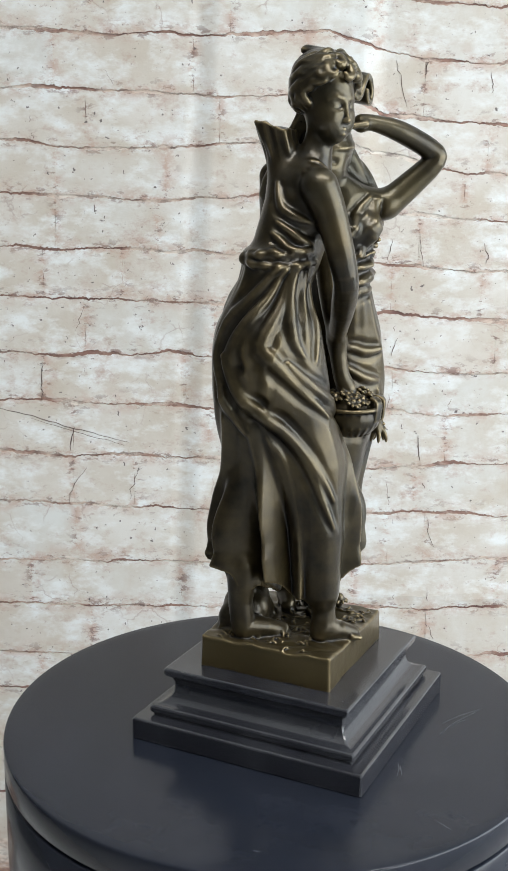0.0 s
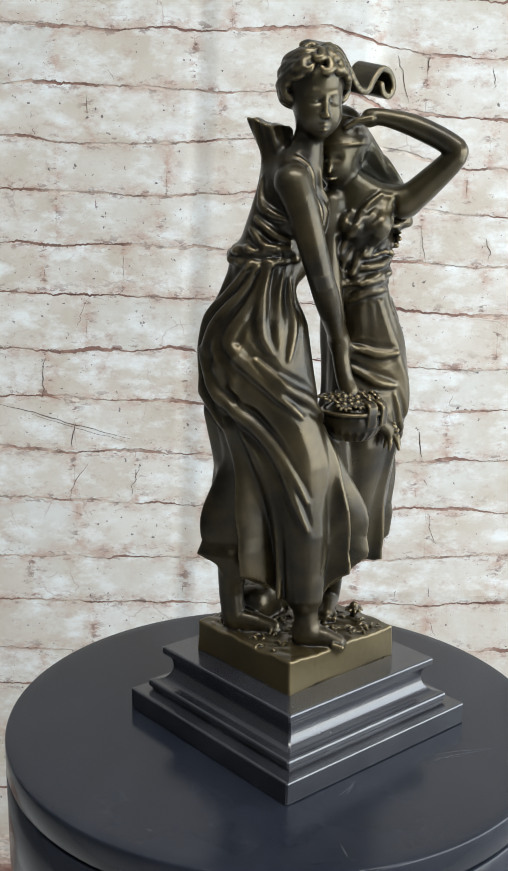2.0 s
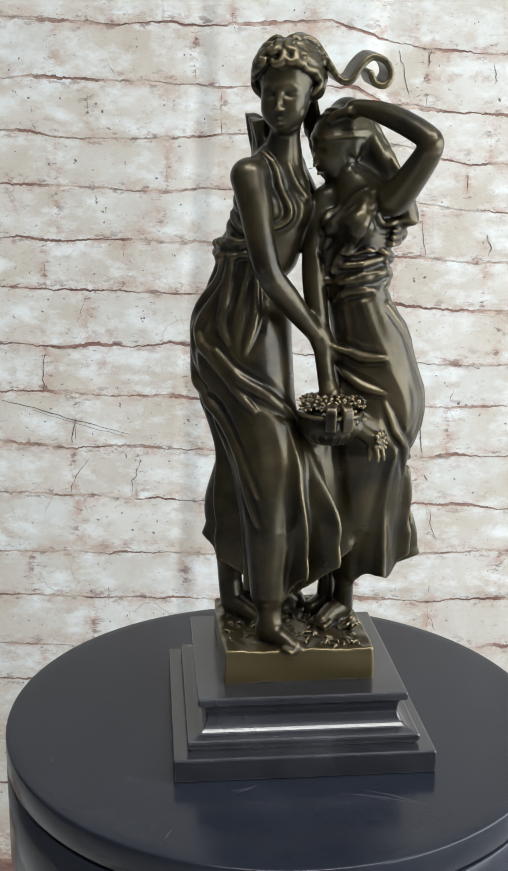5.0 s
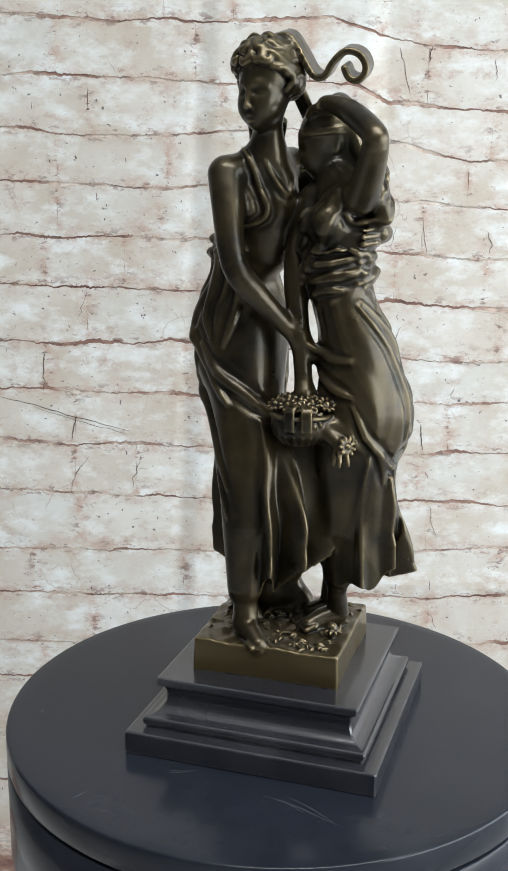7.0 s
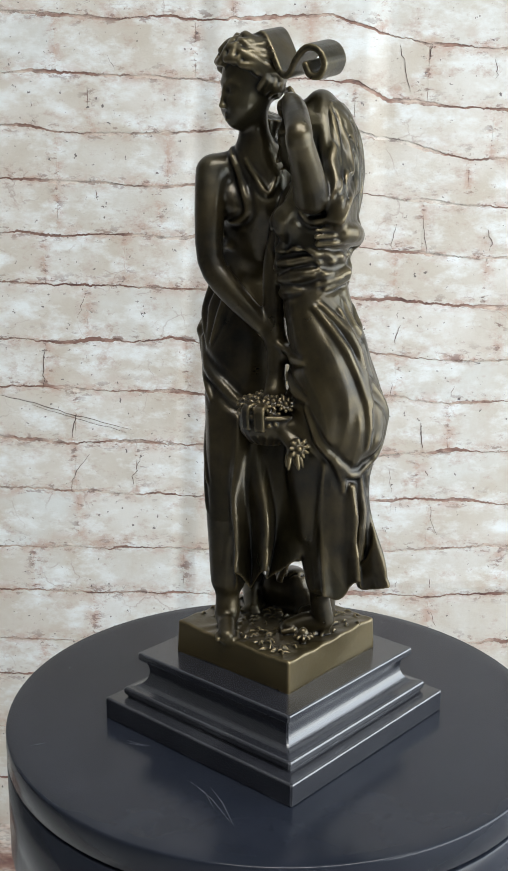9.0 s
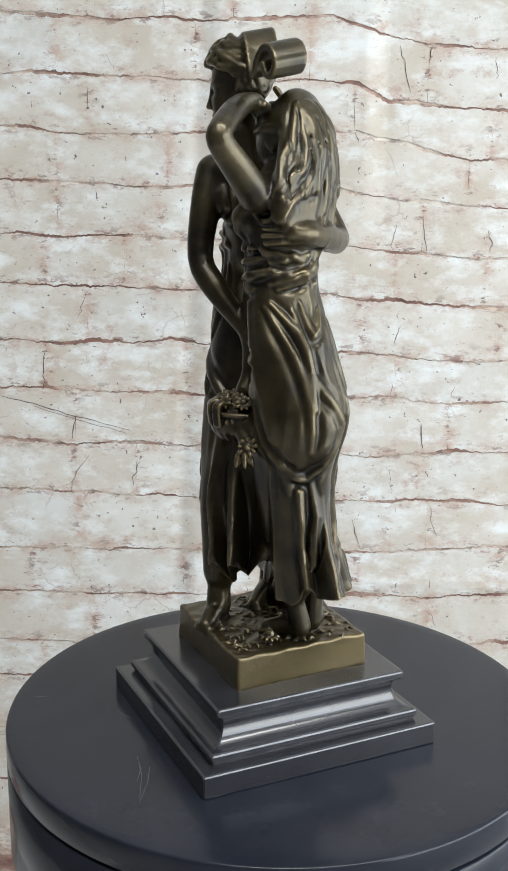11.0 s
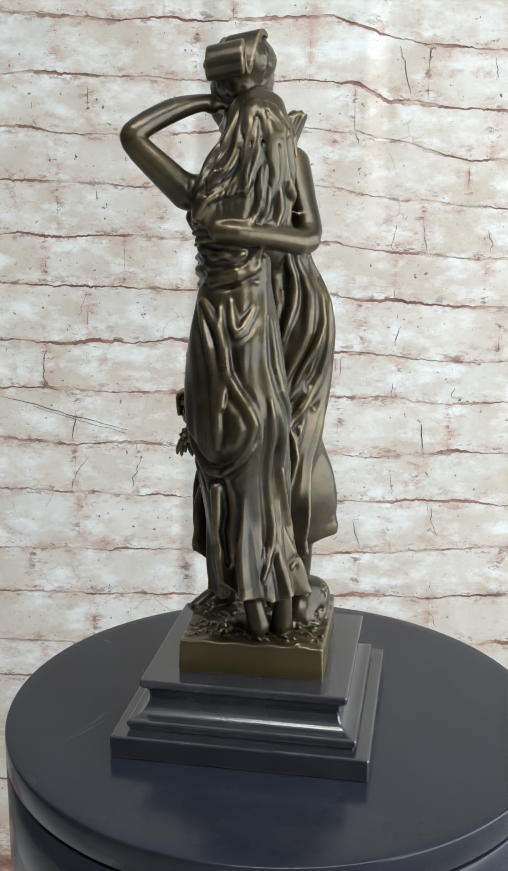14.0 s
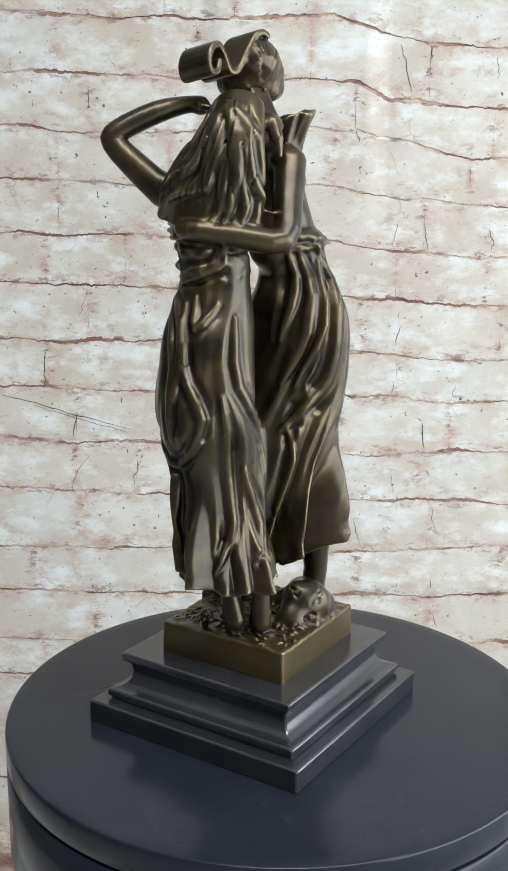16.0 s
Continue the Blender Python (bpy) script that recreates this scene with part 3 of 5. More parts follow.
def blob(k, c, radii, rx=0, ry=0, rz=0, hollow=False):
    """An ellipsoid, turned by degrees."""
    rot = np.array(Euler((radians(rx), radians(ry), radians(rz))).to_matrix(), np.float32)
    m = max(radii) + 2.5 * k + 0.002
    sl, x, y, z = region(np.array(c) - m, np.array(c) + m)
    x, y, z = x - c[0], y - c[1], z - c[2]
    q = [(rot[0, i] * x + rot[1, i] * y + rot[2, i] * z) for i in range(3)]
    k0 = np.sqrt(sum((v / r) ** 2 for v, r in zip(q, radii)))
    k1 = np.sqrt(sum((v / (r * r)) ** 2 for v, r in zip(q, radii))) + 1e-6
    (cut if hollow else join)(sl, k0 * (k0 - 1) / k1, k)


def ribbon(k, axis, width, thick, *pts):
    """A strip of cloth that runs through the points and lies wide along the axis."""
    u = np.array(Vector(axis).normalized(), np.float32)
    p = np.array(spline(pts), np.float32)
    m = width + thick + 0.006
    sl, x, y, z = region(p.min(0) - m, p.max(0) + m)
    best, along = None, x * u[0] + y * u[1] + z * u[2]
    for a, b in zip(p, p[1:]):
        v = b - a - u * float((b - a) @ u)
        h = along - float(a @ u)
        gx, gy, gz = x - a[0] - h * u[0], y - a[1] - h * u[1], z - a[2] - h * u[2]
        t = np.clip((gx * v[0] + gy * v[1] + gz * v[2]) / max(float(v @ v), 1e-9), 0, 1)
        h2 = along - (float(a @ u) + t * float((b - a) @ u))
        flat = np.sqrt((gx - t * v[0]) ** 2 + (gy - t * v[1]) ** 2 + (gz - t * v[2]) ** 2) - thick
        side = np.abs(h2) - width
        d = np.minimum(np.maximum(flat, side), 0) + np.sqrt(np.maximum(flat, 0) ** 2 + np.maximum(side, 0) ** 2) - 0.0006
        best = d if best is None else np.minimum(best, d)
    join(sl, best, k)


def drape(k, levels, hem, pleats, amount, twist, lobes=(), top=0.006):
    """Cloth round a body: oval sections (z, x, y, half widths, angle), pleated. hem: the height of its lower edge.
    lobes: folds that swing out of it (angle, half angle, reach, height of the start, height of the tip, height of their hem)."""
    lv = sorted(levels)
    zs = np.array([q[0] for q in lv])
    sl, x, y, z = region((LO[0], LO[1], zs[0] - 0.02), (HI[0], HI[1], zs[-1] + 0.02))
    zz = z.ravel()
    mats = []
    for q in lv:
        a, b, w = q[3] ** 2, q[4] ** 2, radians(q[5])
        c, s = math.cos(w), math.sin(w)
        mats.append((q[1], q[2], a * c * c + b * s * s, (a - b) * c * s, a * s * s + b * c * c))
    cols = []
    for col in np.array(mats).T:
        v = np.interp(zz, zs, col)
        pad = np.pad(v, 12, mode="edge")
        cols.append(np.convolve(pad, np.ones(25) / 25, "valid").astype(np.float32)[None, None, :])
    cx, cy, xx, xy, yy = cols
    det = xx * yy - xy * xy
    px, py = x - cx, y - cy
    ux, uy = (yy * px - xy * py) / det, (xx * py - xy * px) / det
    k0 = np.sqrt(np.maximum(ux * px + uy * py, 1e-9))
    d = k0 * (k0 - 1) / (np.sqrt(ux * ux + uy * uy) + 1e-6)
    ang = np.arctan2(py, px)
    h = (zs[-1] - z) / (zs[-1] - zs[0])
    ph = pleats * ang + twist * h + 1.3 * np.sin(2 * ang + 9 * h) + 0.8 * np.sin(3 * ang - 5 * h + 1)
    fold = 1 - np.abs(np.sin(ph / 2)) * 1.6 + 0.35 * np.sin(1.7 * ph + 4 * h)
    fine = 0.45 - np.abs(np.sin(1.15 * ph + 6 * h + 0.7 * np.sin(3 * ang + 8 * h)))
    d = d - (amount * fold + 0.00035 * fine) * np.clip(0.35 + 0.9 * h, 0, 1)
    edge = hem + 0.002 * np.sin(7 * ang + 1)
    for a0, half, reach, z0, z1, zh in lobes:
        off = (ang - radians(a0) + math.pi) % (2 * math.pi) - math.pi
        bell = np.exp(-(off / radians(half)) ** 2)
        rise = np.clip((z0 - z) / (z0 - z1), 0, 1.15)
        d = d - reach * bell * rise * rise * (3 - 2 * np.minimum(rise, 1))
        edge = edge + np.maximum(zh - edge, 0) * np.exp(-(off / radians(half * 1.15)) ** 2)
    low = (edge - z) * 0.5
    inner = np.maximum(d + 0.0055, z - edge - 0.006)
    d = np.maximum(np.maximum(d, -inner), low)
    d = np.maximum(d, z - zs[-1] - top)
    join(sl, d.astype(np.float32), k)


def figure_one():
    drape(0.004, ((0.330, 0.009, -0.0235, 0.0205, 0.0195, 144), (0.310, 0.006, -0.0255, 0.025, 0.0205, 14),
                  (0.292, 0.0015, -0.0275, 0.0312, 0.0292, 139), (0.273, 0.0, -0.0295, 0.034, 0.0318, 117),
                  (0.235, 0.0054, -0.0266, 0.0372, 0.0272, 30), (0.1965, 0.0125, -0.0131, 0.043, 0.025, 31),
                  (0.157, 0.0150, -0.0055, 0.046, 0.0235, 40), (0.125, 0.0170, -0.0040, 0.039, 0.0210, 40), (0.100, 0.0190, -0.0050, 0.032, 0.0195, 38)),
          0.104, 9, 0.0020, 5.0,
          ((-131, 8, 0.019, 0.200, 0.136, 0.126), (-149, 7, 0.011, 0.195, 0.138, 0.128), (-113, 6, -0.006, 0.205, 0.140, 0.0), (-97, 7, 0.008, 0.215, 0.145, 0.118), (-78, 6, -0.004, 0.20, 0.13, 0.0), (-60, 7, 0.004, 0.20, 0.12, 0.0),
           (72, 8, 0.014, 0.215, 0.146, 0.132), (58, 5, -0.006, 0.205, 0.140, 0.0), (46, 6, 0.011, 0.215, 0.142, 0.126), (33, 5, -0.006, 0.20, 0.135, 0.0), (21, 5, 0.008, 0.20, 0.135, 0.120), (8, 5, -0.003, 0.19, 0.13, 0.0),
           (172, 9, 0.009, 0.19, 0.128, 0.116), (190, 6, -0.005, 0.19, 0.13, 0.0), (-154, 8, 0.010, 0.20, 0.132, 0.122), (150, 8, -0.004, 0.19, 0.13, 0.0)))
    # trunk, bust, shoulders, neck
    arm(0.008, (0.009, -0.0215, 0.328, 0.0200), (0.014, -0.0150, 0.350, 0.0208), (0.0165, -0.0105, 0.371, 0.0185), (0.022, -0.0045, 0.387, 0.010))
    arm(0.008, (0.013, -0.008, 0.328, 0.0165), (0.0175, -0.002, 0.350, 0.0165), (0.0175, 0.001, 0.370, 0.0125))
    limb(0.008, (0.036, -0.026, 0.3765, 0.0095), (0.022, -0.009, 0.3840, 0.0105), (0.0, 0.003, 0.383, 0.0095))
    blob(0.007, (0.0325, -0.0150, 0.3580), (0.0090, 0.0095, 0.0100))
    blob(0.008, (0.0245, 0.0030, 0.3580), (0.0090, 0.0095, 0.0100))
    limb(0.009, (0.0235, -0.004, 0.386, 0.0100), (0.029, -0.003, 0.413, 0.0090))
    # her right arm hangs to the other's wrist, her left arm lies round the other's back
    arm(0.005, (0.0390, -0.0270, 0.3755, 0.0110), (0.045, -0.0235, 0.358, 0.0101), (0.0525, -0.0165, 0.322, 0.0083), (0.0475, -0.004, 0.3035, 0.0083), (0.036, 0.0155, 0.2805, 0.0060), (0.033, 0.0215, 0.274, 0.0067), (0.031, 0.028, 0.266, 0.0048))
    for s in (-1, 0, 1):
        limb(0.002, (0.033, 0.0225, 0.273 + 0.002 * s, 0.0026), (0.0335 + 0.002 * s, 0.0305, 0.266 + 0.003 * s, 0.0019), (0.029 + 0.002 * s, 0.033, 0.2615 + 0.003 * s, 0.0017))
    arm(0.005, (-0.006, 0.0035, 0.381, 0.0109), (-0.0135, 0.018, 0.358, 0.0098), (-0.020, 0.034, 0.3355, 0.0083), (0.0, 0.055, 0.338, 0.0076), (0.018, 0.069, 0.341, 0.0063), (0.029, 0.0695, 0.342, 0.0063))
    for s in (-1.5, -0.5, 0.5, 1.5):
        limb(0.0005, (0.027, 0.0705, 0.342 + 0.0030 * s, 0.0021), (0.037, 0.0688, 0.3425 + 0.0041 * s, 0.0018), (0.046 - 0.001 * s * s, 0.0630, 0.3420 + 0.0043 * s, 0.0016))
    # twisted sash
    sash(0.009, -0.0225, 0.0212, 0.3335, 0.0030)
    sash(0.009, -0.0228, 0.0222, 0.3280, 0.0027)
    # legs and feet
    limb(0.008, (0.012, -0.022, 0.280, 0.026), (0.032, -0.014, 0.195, 0.0195), (0.0380, -0.0125, 0.150, 0.0155), (0.0400, -0.0122, 0.106, 0.0115))
    limb(0.004, (0.0405, -0.012, 0.118, 0.0095), (0.041, -0.0115, 0.098, 0.0078), (0.0415, -0.0105, 0.084, 0.0085))
    limb(0.004, (0.0405, -0.0125, 0.079, 0.0078), (0.0505, -0.003, 0.0775, 0.0062), (0.0575, 0.0035, 0.0735, 0.0052))
    for i in range(5):
        s = (i - 2) * 0.0031
        limb(0.0012, (0.0555 + 0.7 * s, 0.002 - 0.7 * s, 0.0735, 0.0022), (0.0595 + 0.7 * s, 0.0055 - 0.7 * s, 0.0722, 0.0018))
    limb(0.004, (-0.010, -0.033, 0.125, 0.011), (-0.011, -0.0335, 0.098, 0.0085), (-0.0095, -0.032, 0.080, 0.0085), (0.003, -0.022, 0.0775, 0.0065), (0.012, -0.014, 0.0745, 0.0048))
    # the swept-out corner of the skirt, the apron's flap and the dark cloth behind the basket
    blob(0.006, (0.022, 0.020, 0.178), (0.017, 0.022, 0.050), 0, 0, 30)


def head_one():
    f, s = Vector((0.927, -0.375, 0)), Vector((0.375, 0.927, 0))
    at = lambda a, b, z: tuple(Vector((0.029, -0.002, 0)) + f * a + s * b + Vector((0, 0, z)))
    blob(0.004, at(0, 0, 0.4355), (0.0195, 0.0178, 0.0205), 0, 0, -22)
    blob(0.005, at(0.0052, 0, 0.4232), (0.0150, 0.0141, 0.0196), 0, 0, -22)
    blob(0.005, at(0.0114, 0, 0.4074), (0.0060, 0.0058, 0.0055), 0, 0, -22)
    for w in (-1, 1):
        blob(0.006, at(0.0108, 0.0064 * w, 0.4160), (0.0074, 0.0066, 0.0085), 0, 0, -22)
        blob(0.0022, at(0.0216, 0.0064 * w, 0.4243), (0.0042, 0.0046, 0.0026), 0, 0, -22, hollow=True)
        blob(0.0008, at(0.0163, 0.0061 * w, 0.4238), (0.0024, 0.0033, 0.0019), 0, 0, -22)
        limb(0.0008, (*at(0.0186, 0.0032 * w, 0.4250), 0.0005), (*at(0.0184, 0.0062 * w, 0.4260), 0.0006), (*at(0.0160, 0.0095 * w, 0.4246), 0.0005))
        limb(0.0030, (*at(0.0192, 0.0030 * w, 0.4285), 0.0007), (*at(0.0180, 0.0068 * w, 0.4296), 0.0008), (*at(0.0150, 0.0104 * w, 0.4272), 0.0005))
        blob(0.0018, at(0.0206, 0.0017 * w, 0.4150), (0.0013, 0.0012, 0.0010))
    limb(0.0026, (*at(0.0190, 0, 0.4280), 0.0009), (*at(0.0206, 0, 0.4215), 0.0009), (*at(0.0222, 0, 0.4155), 0.0013))
    limb(0.0016, (*at(0.0176, -0.0034, 0.4096), 0.0004), (*at(0.0192, 0, 0.4102), 0.0009), (*at(0.0176, 0.0034, 0.4096), 0.0004))
    limb(0.0016, (*at(0.0174, -0.0024, 0.4074), 0.0006), (*at(0.0186, 0, 0.4071), 0.0010), (*at(0.0174, 0.0024, 0.4074), 0.0006))
    groove(0.0003, at(0.0190, -0.0030, 0.4085), at(0.0200, 0, 0.4088), at(0.0190, 0.0030, 0.4085), k=0.0010)
    rnd = random.Random(4)

    def on(az, el, out=0.0):
        a, e = radians(az), radians(el)
        return at((0.0200 + out) * math.cos(e) * math.cos(a), (0.0188 + out) * math.cos(e) * math.sin(a), 0.4360 + (0.0212 + out) * math.sin(e))

    # waved hair: locks swept back from the brow over the sides, curls on the brow and at the ears
    for w in (-1, 1):
        for i in range(9):
            u = i / 8
            b = 7 * math.sin(2.1 * i)
            ridge(rnd.uniform(0.0024, 0.0032), on(w * (4 + 14 * u), 66 - 36 * u, 0.0004), on(w * (34 + 12 * u), 62 - 50 * u + b, 0.0024), on(w * (66 + 8 * u), 50 - 54 * u - b, 0.0012),
                  on(w * (98 + 4 * u), 34 - 52 * u + b, 0.0022), on(w * (128 + 4 * u), 14 - 50 * u - b, 0.0010), on(w * (150 + 5 * u), -6 - 46 * u, -0.001), k=0.0010)
        for i in range(6):
            u = i / 5
            q = 8 * math.sin(3.3 * i)
            ridge(0.0021, on(w * (74 + 7 * i), 6 - 6 * u, 0.0018), on(w * (82 + 7 * i) + q, -12 - 8 * u, 0.0030), on(w * (76 + 8 * i) - q, -28 - 9 * u, 0.0012), on(w * (84 + 8 * i), -44 - 8 * u, -0.002), k=0.0009)
    for az, el, size, w in ((-52, 20, 13, 1), (-30, 22, 14, -1), (-6, 20, 15, 1), (18, 22, 14, 1), (38, 20, 13, -1), (-18, 38, 14, 1), (24, 40, 14, -1)):
        ridge(0.0027, *[on(az + w * size * (1.2 - 0.2 * j) * math.cos(1.7 - 1.1 * j), el + size * (1.2 - 0.2 * j) * math.sin(1.7 - 1.1 * j), 0.0020 + 0.0004 * j) for j in range(5)], k=0.0013)
        ridge(0.0019, *[on(az + w * size * (1.7 - 0.2 * j) * math.cos(1.9 - 1.0 * j), el + size * (1.7 - 0.2 * j) * math.sin(1.9 - 1.0 * j), 0.0010) for j in range(4)], k=0.0011)
    # head cloth over the crown and the nape, with its rolled flying end and a tail behind the neck
    blob(0.003, at(-0.007, 0.003, 0.4440), (0.0180, 0.0182, 0.0158), 0, 0, -22)
    ribbon(0.0020, (0.97, 0.08, -0.20), 0.0108, 0.0015, (0.0225, 0.0030, 0.4575), (0.0240, 0.0070, 0.4590), (0.0255, 0.0125, 0.4565), (0.0270, 0.0195, 0.4465), (0.0285, 0.0270, 0.4355), (0.0295, 0.0340, 0.4345),
           (0.0300, 0.0390, 0.4420), (0.0295, 0.0465, 0.4485), (0.0285, 0.0550, 0.4465), (0.0282, 0.0590, 0.4390), (0.0285, 0.0555, 0.4325), (0.0290, 0.0490, 0.4335), (0.0295, 0.0462, 0.4390))
    ribbon(0.0016, (0.55, 0.83, 0.0), 0.0056, 0.0012, (0.0130, 0.0120, 0.4260), (0.0050, 0.0158, 0.4140), (-0.0030, 0.0190, 0.4040))
    limb(0.004, (-0.0020, 0.0188, 0.4060, 0.0046), (-0.0068, 0.0205, 0.3960, 0.0040), (-0.0098, 0.0216, 0.3860, 0.0015))
    # stand-up gathered collar cloth behind the shoulder
    limb(0.006, (0.009, -0.012, 0.378, 0.012), (0.006, -0.0115, 0.392, 0.0102), (0.0038, -0.0115, 0.404, 0.0085))
    sl, x, y, z = region((-0.03, -0.040, 0.375), (0.02, 0.015, 0.42))
    px, py = x - 0.0038 + 0.25 * (z - 0.40), y + 0.0115 + 0.10 * (z - 0.40)
    ang, rho = np.arctan2(py, px), np.sqrt(px * px + py * py)
    cup = 0.0086 + 0.12 * (z - 0.385) + (0.0009 + 0.012 * np.maximum(z - 0.390, 0)) * np.sin(5 * ang + 90 * z) + 0.0004 * np.sin(13 * ang - 50 * z)
    top = 0.4118 + 0.0012 * np.sin(3 * ang + 1) - 0.30 * np.maximum(0.0075 - rho, 0) - 0.0009 * np.cos(ang - 0.8) * 3 + 0.0004 * np.sin(900 * px + 400 * py)
    d = np.maximum(rho - cup - 0.0010, np.maximum(z - top, 0.378 - z) * 0.8)
    join(sl, d.astype(np.float32), 0.002)
    # folds of the head cloth
    for i in range(9):
        az = 100 + 20 * i + rnd.uniform(-5, 5)
        w = rnd.uniform(-12, 12)
        ridge(0.0016, on(az, 72, 0.0005), on(az + w, 45, 0.0012), on(az + 0.3 * w, 18, 0.0008), on(az - w, -8, -0.001), k=0.0018)


def figure_two():
    drape(0.004, ((0.318, 0.0245, 0.0435, 0.0215, 0.0195, 6), (0.305, 0.0234, 0.0450, 0.023, 0.0200, 6), (0.2915, 0.0225, 0.0492, 0.0262, 0.0212, 16),
                  (0.273, 0.0216, 0.0552, 0.030, 0.0222, 22), (0.240, 0.0184, 0.0628, 0.0325, 0.0265, 17), (0.222, 0.0175, 0.0628, 0.0325, 0.0260, 20), (0.197, 0.0147, 0.0570, 0.0310, 0.0190, 35),
                  (0.1555, 0.0111, 0.0557, 0.0285, 0.0165, 39), (0.108, 0.0046, 0.0566, 0.0270, 0.0185, 27)),
          0.110, 7, 0.0012, -4.0,
          ((90, 14, 0.013, 0.190, 0.125, 0.119), (74, 6, -0.002, 0.20, 0.140, 0.0), (60, 8, 0.007, 0.205, 0.150, 0.124), (104, 6, -0.002, 0.19, 0.125, 0.0), (121, 12, 0.004, 0.18, 0.118, 0.111), (138, 7, -0.002, 0.18, 0.118, 0.0),
           (154, 14, 0.007, 0.18, 0.118, 0.107), (172, 7, -0.002, 0.17, 0.118, 0.0), (-170, 9, 0.007, 0.17, 0.116, 0.0), (-120, 12, 0.011, 0.170, 0.115, 0.112), (20, 6, 0.005, 0.17, 0.12, 0.112), (95, 30, 0.0045, 0.262, 0.222, 0.0)))
    # the gathered roll of her overskirt
    limb(0.006, (0.0480, 0.0480, 0.2240, 0.0026), (0.0430, 0.0630, 0.2130, 0.0040), (0.0320, 0.0780, 0.2090, 0.0050), (0.0180, 0.0860, 0.2160, 0.0045), (0.0050, 0.0860, 0.2320, 0.0026))
    limb(0.007, (0.0235, 0.0445, 0.318, 0.0195), (0.027, 0.0465, 0.338, 0.0195), (0.030, 0.047, 0.354, 0.017), (0.027, 0.043, 0.372, 0.009))
    limb(0.008, (0.048, 0.060, 0.364, 0.0095), (0.030, 0.046, 0.368, 0.0105), (0.014, 0.030, 0.364, 0.0095))
    blob(0.005, (0.0445, 0.0415, 0.348), (0.0095, 0.0095, 0.0095))
    blob(0.005, (0.0345, 0.028, 0.348), (0.0085, 0.0085, 0.009))
    limb(0.006, (0.027, 0.041, 0.368, 0.0078), (0.0205, 0.034, 0.389, 0.0078))
    for i in range(4):
        sash(0.0245 + 0.0007 * i, 0.0445 + 0.0003 * i, 0.0206 - 0.0003 * i, 0.3135 + 0.0052 * i, 0.0021 + 0.0005 * (i % 2))
    # raised arm to the head, lowered arm to the basket
    arm(0.005, (0.051, 0.0625, 0.364, 0.0101), (0.063, 0.069, 0.376, 0.0091), (0.0785, 0.0755, 0.3925, 0.0077), (0.0765, 0.073, 0.400, 0.0073), (0.060, 0.056, 0.4115, 0.0070), (0.046, 0.042, 0.4165, 0.0053), (0.040, 0.037, 0.416, 0.0060))
    for i in range(4):
        s = (i - 1.5) * 0.0027
        limb(0.0015, (0.0405 + s, 0.0375 - s, 0.4155, 0.0024), (0.034 + s, 0.031 - s, 0.414, 0.0020), (0.0295 + 0.8 * s, 0.0275 - s, 0.4105, 0.0017))
    arm(0.004, (0.018, 0.026, 0.362, 0.0094), (0.0255, 0.0175, 0.330, 0.0083), (0.029, 0.017, 0.305, 0.0075), (0.0325, 0.0215, 0.276, 0.0062), (0.035, 0.0245, 0.252, 0.0057), (0.039, 0.0265, 0.241, 0.0066))
    # legs and feet
    limb(0.008, (0.022, 0.056, 0.270, 0.022), (0.026, 0.050, 0.200, 0.0185), (0.020, 0.049, 0.150, 0.0155), (0.010, 0.0475, 0.115, 0.012))
    limb(0.004, (0.011, 0.046, 0.125, 0.0085), (0.0105, 0.0450, 0.098, 0.0066), (0.0065, 0.0450, 0.081, 0.0075), (0.0135, 0.0355, 0.079, 0.0066), (0.021, 0.028, 0.0755, 0.0056))
    for i in range(5):
        s = (i - 2) * 0.0030
        limb(0.0012, (0.0195 + 0.7 * s, 0.029 + 0.7 * s, 0.0758, 0.0022), (0.0245 + 0.7 * s, 0.0245 + 0.7 * s, 0.0745, 0.0019))
    limb(0.004, (-0.009, 0.037, 0.125, 0.0085), (-0.0085, 0.0365, 0.100, 0.0062), (-0.008, 0.0355, 0.080, 0.0072), (-0.001, 0.024, 0.077, 0.0055))


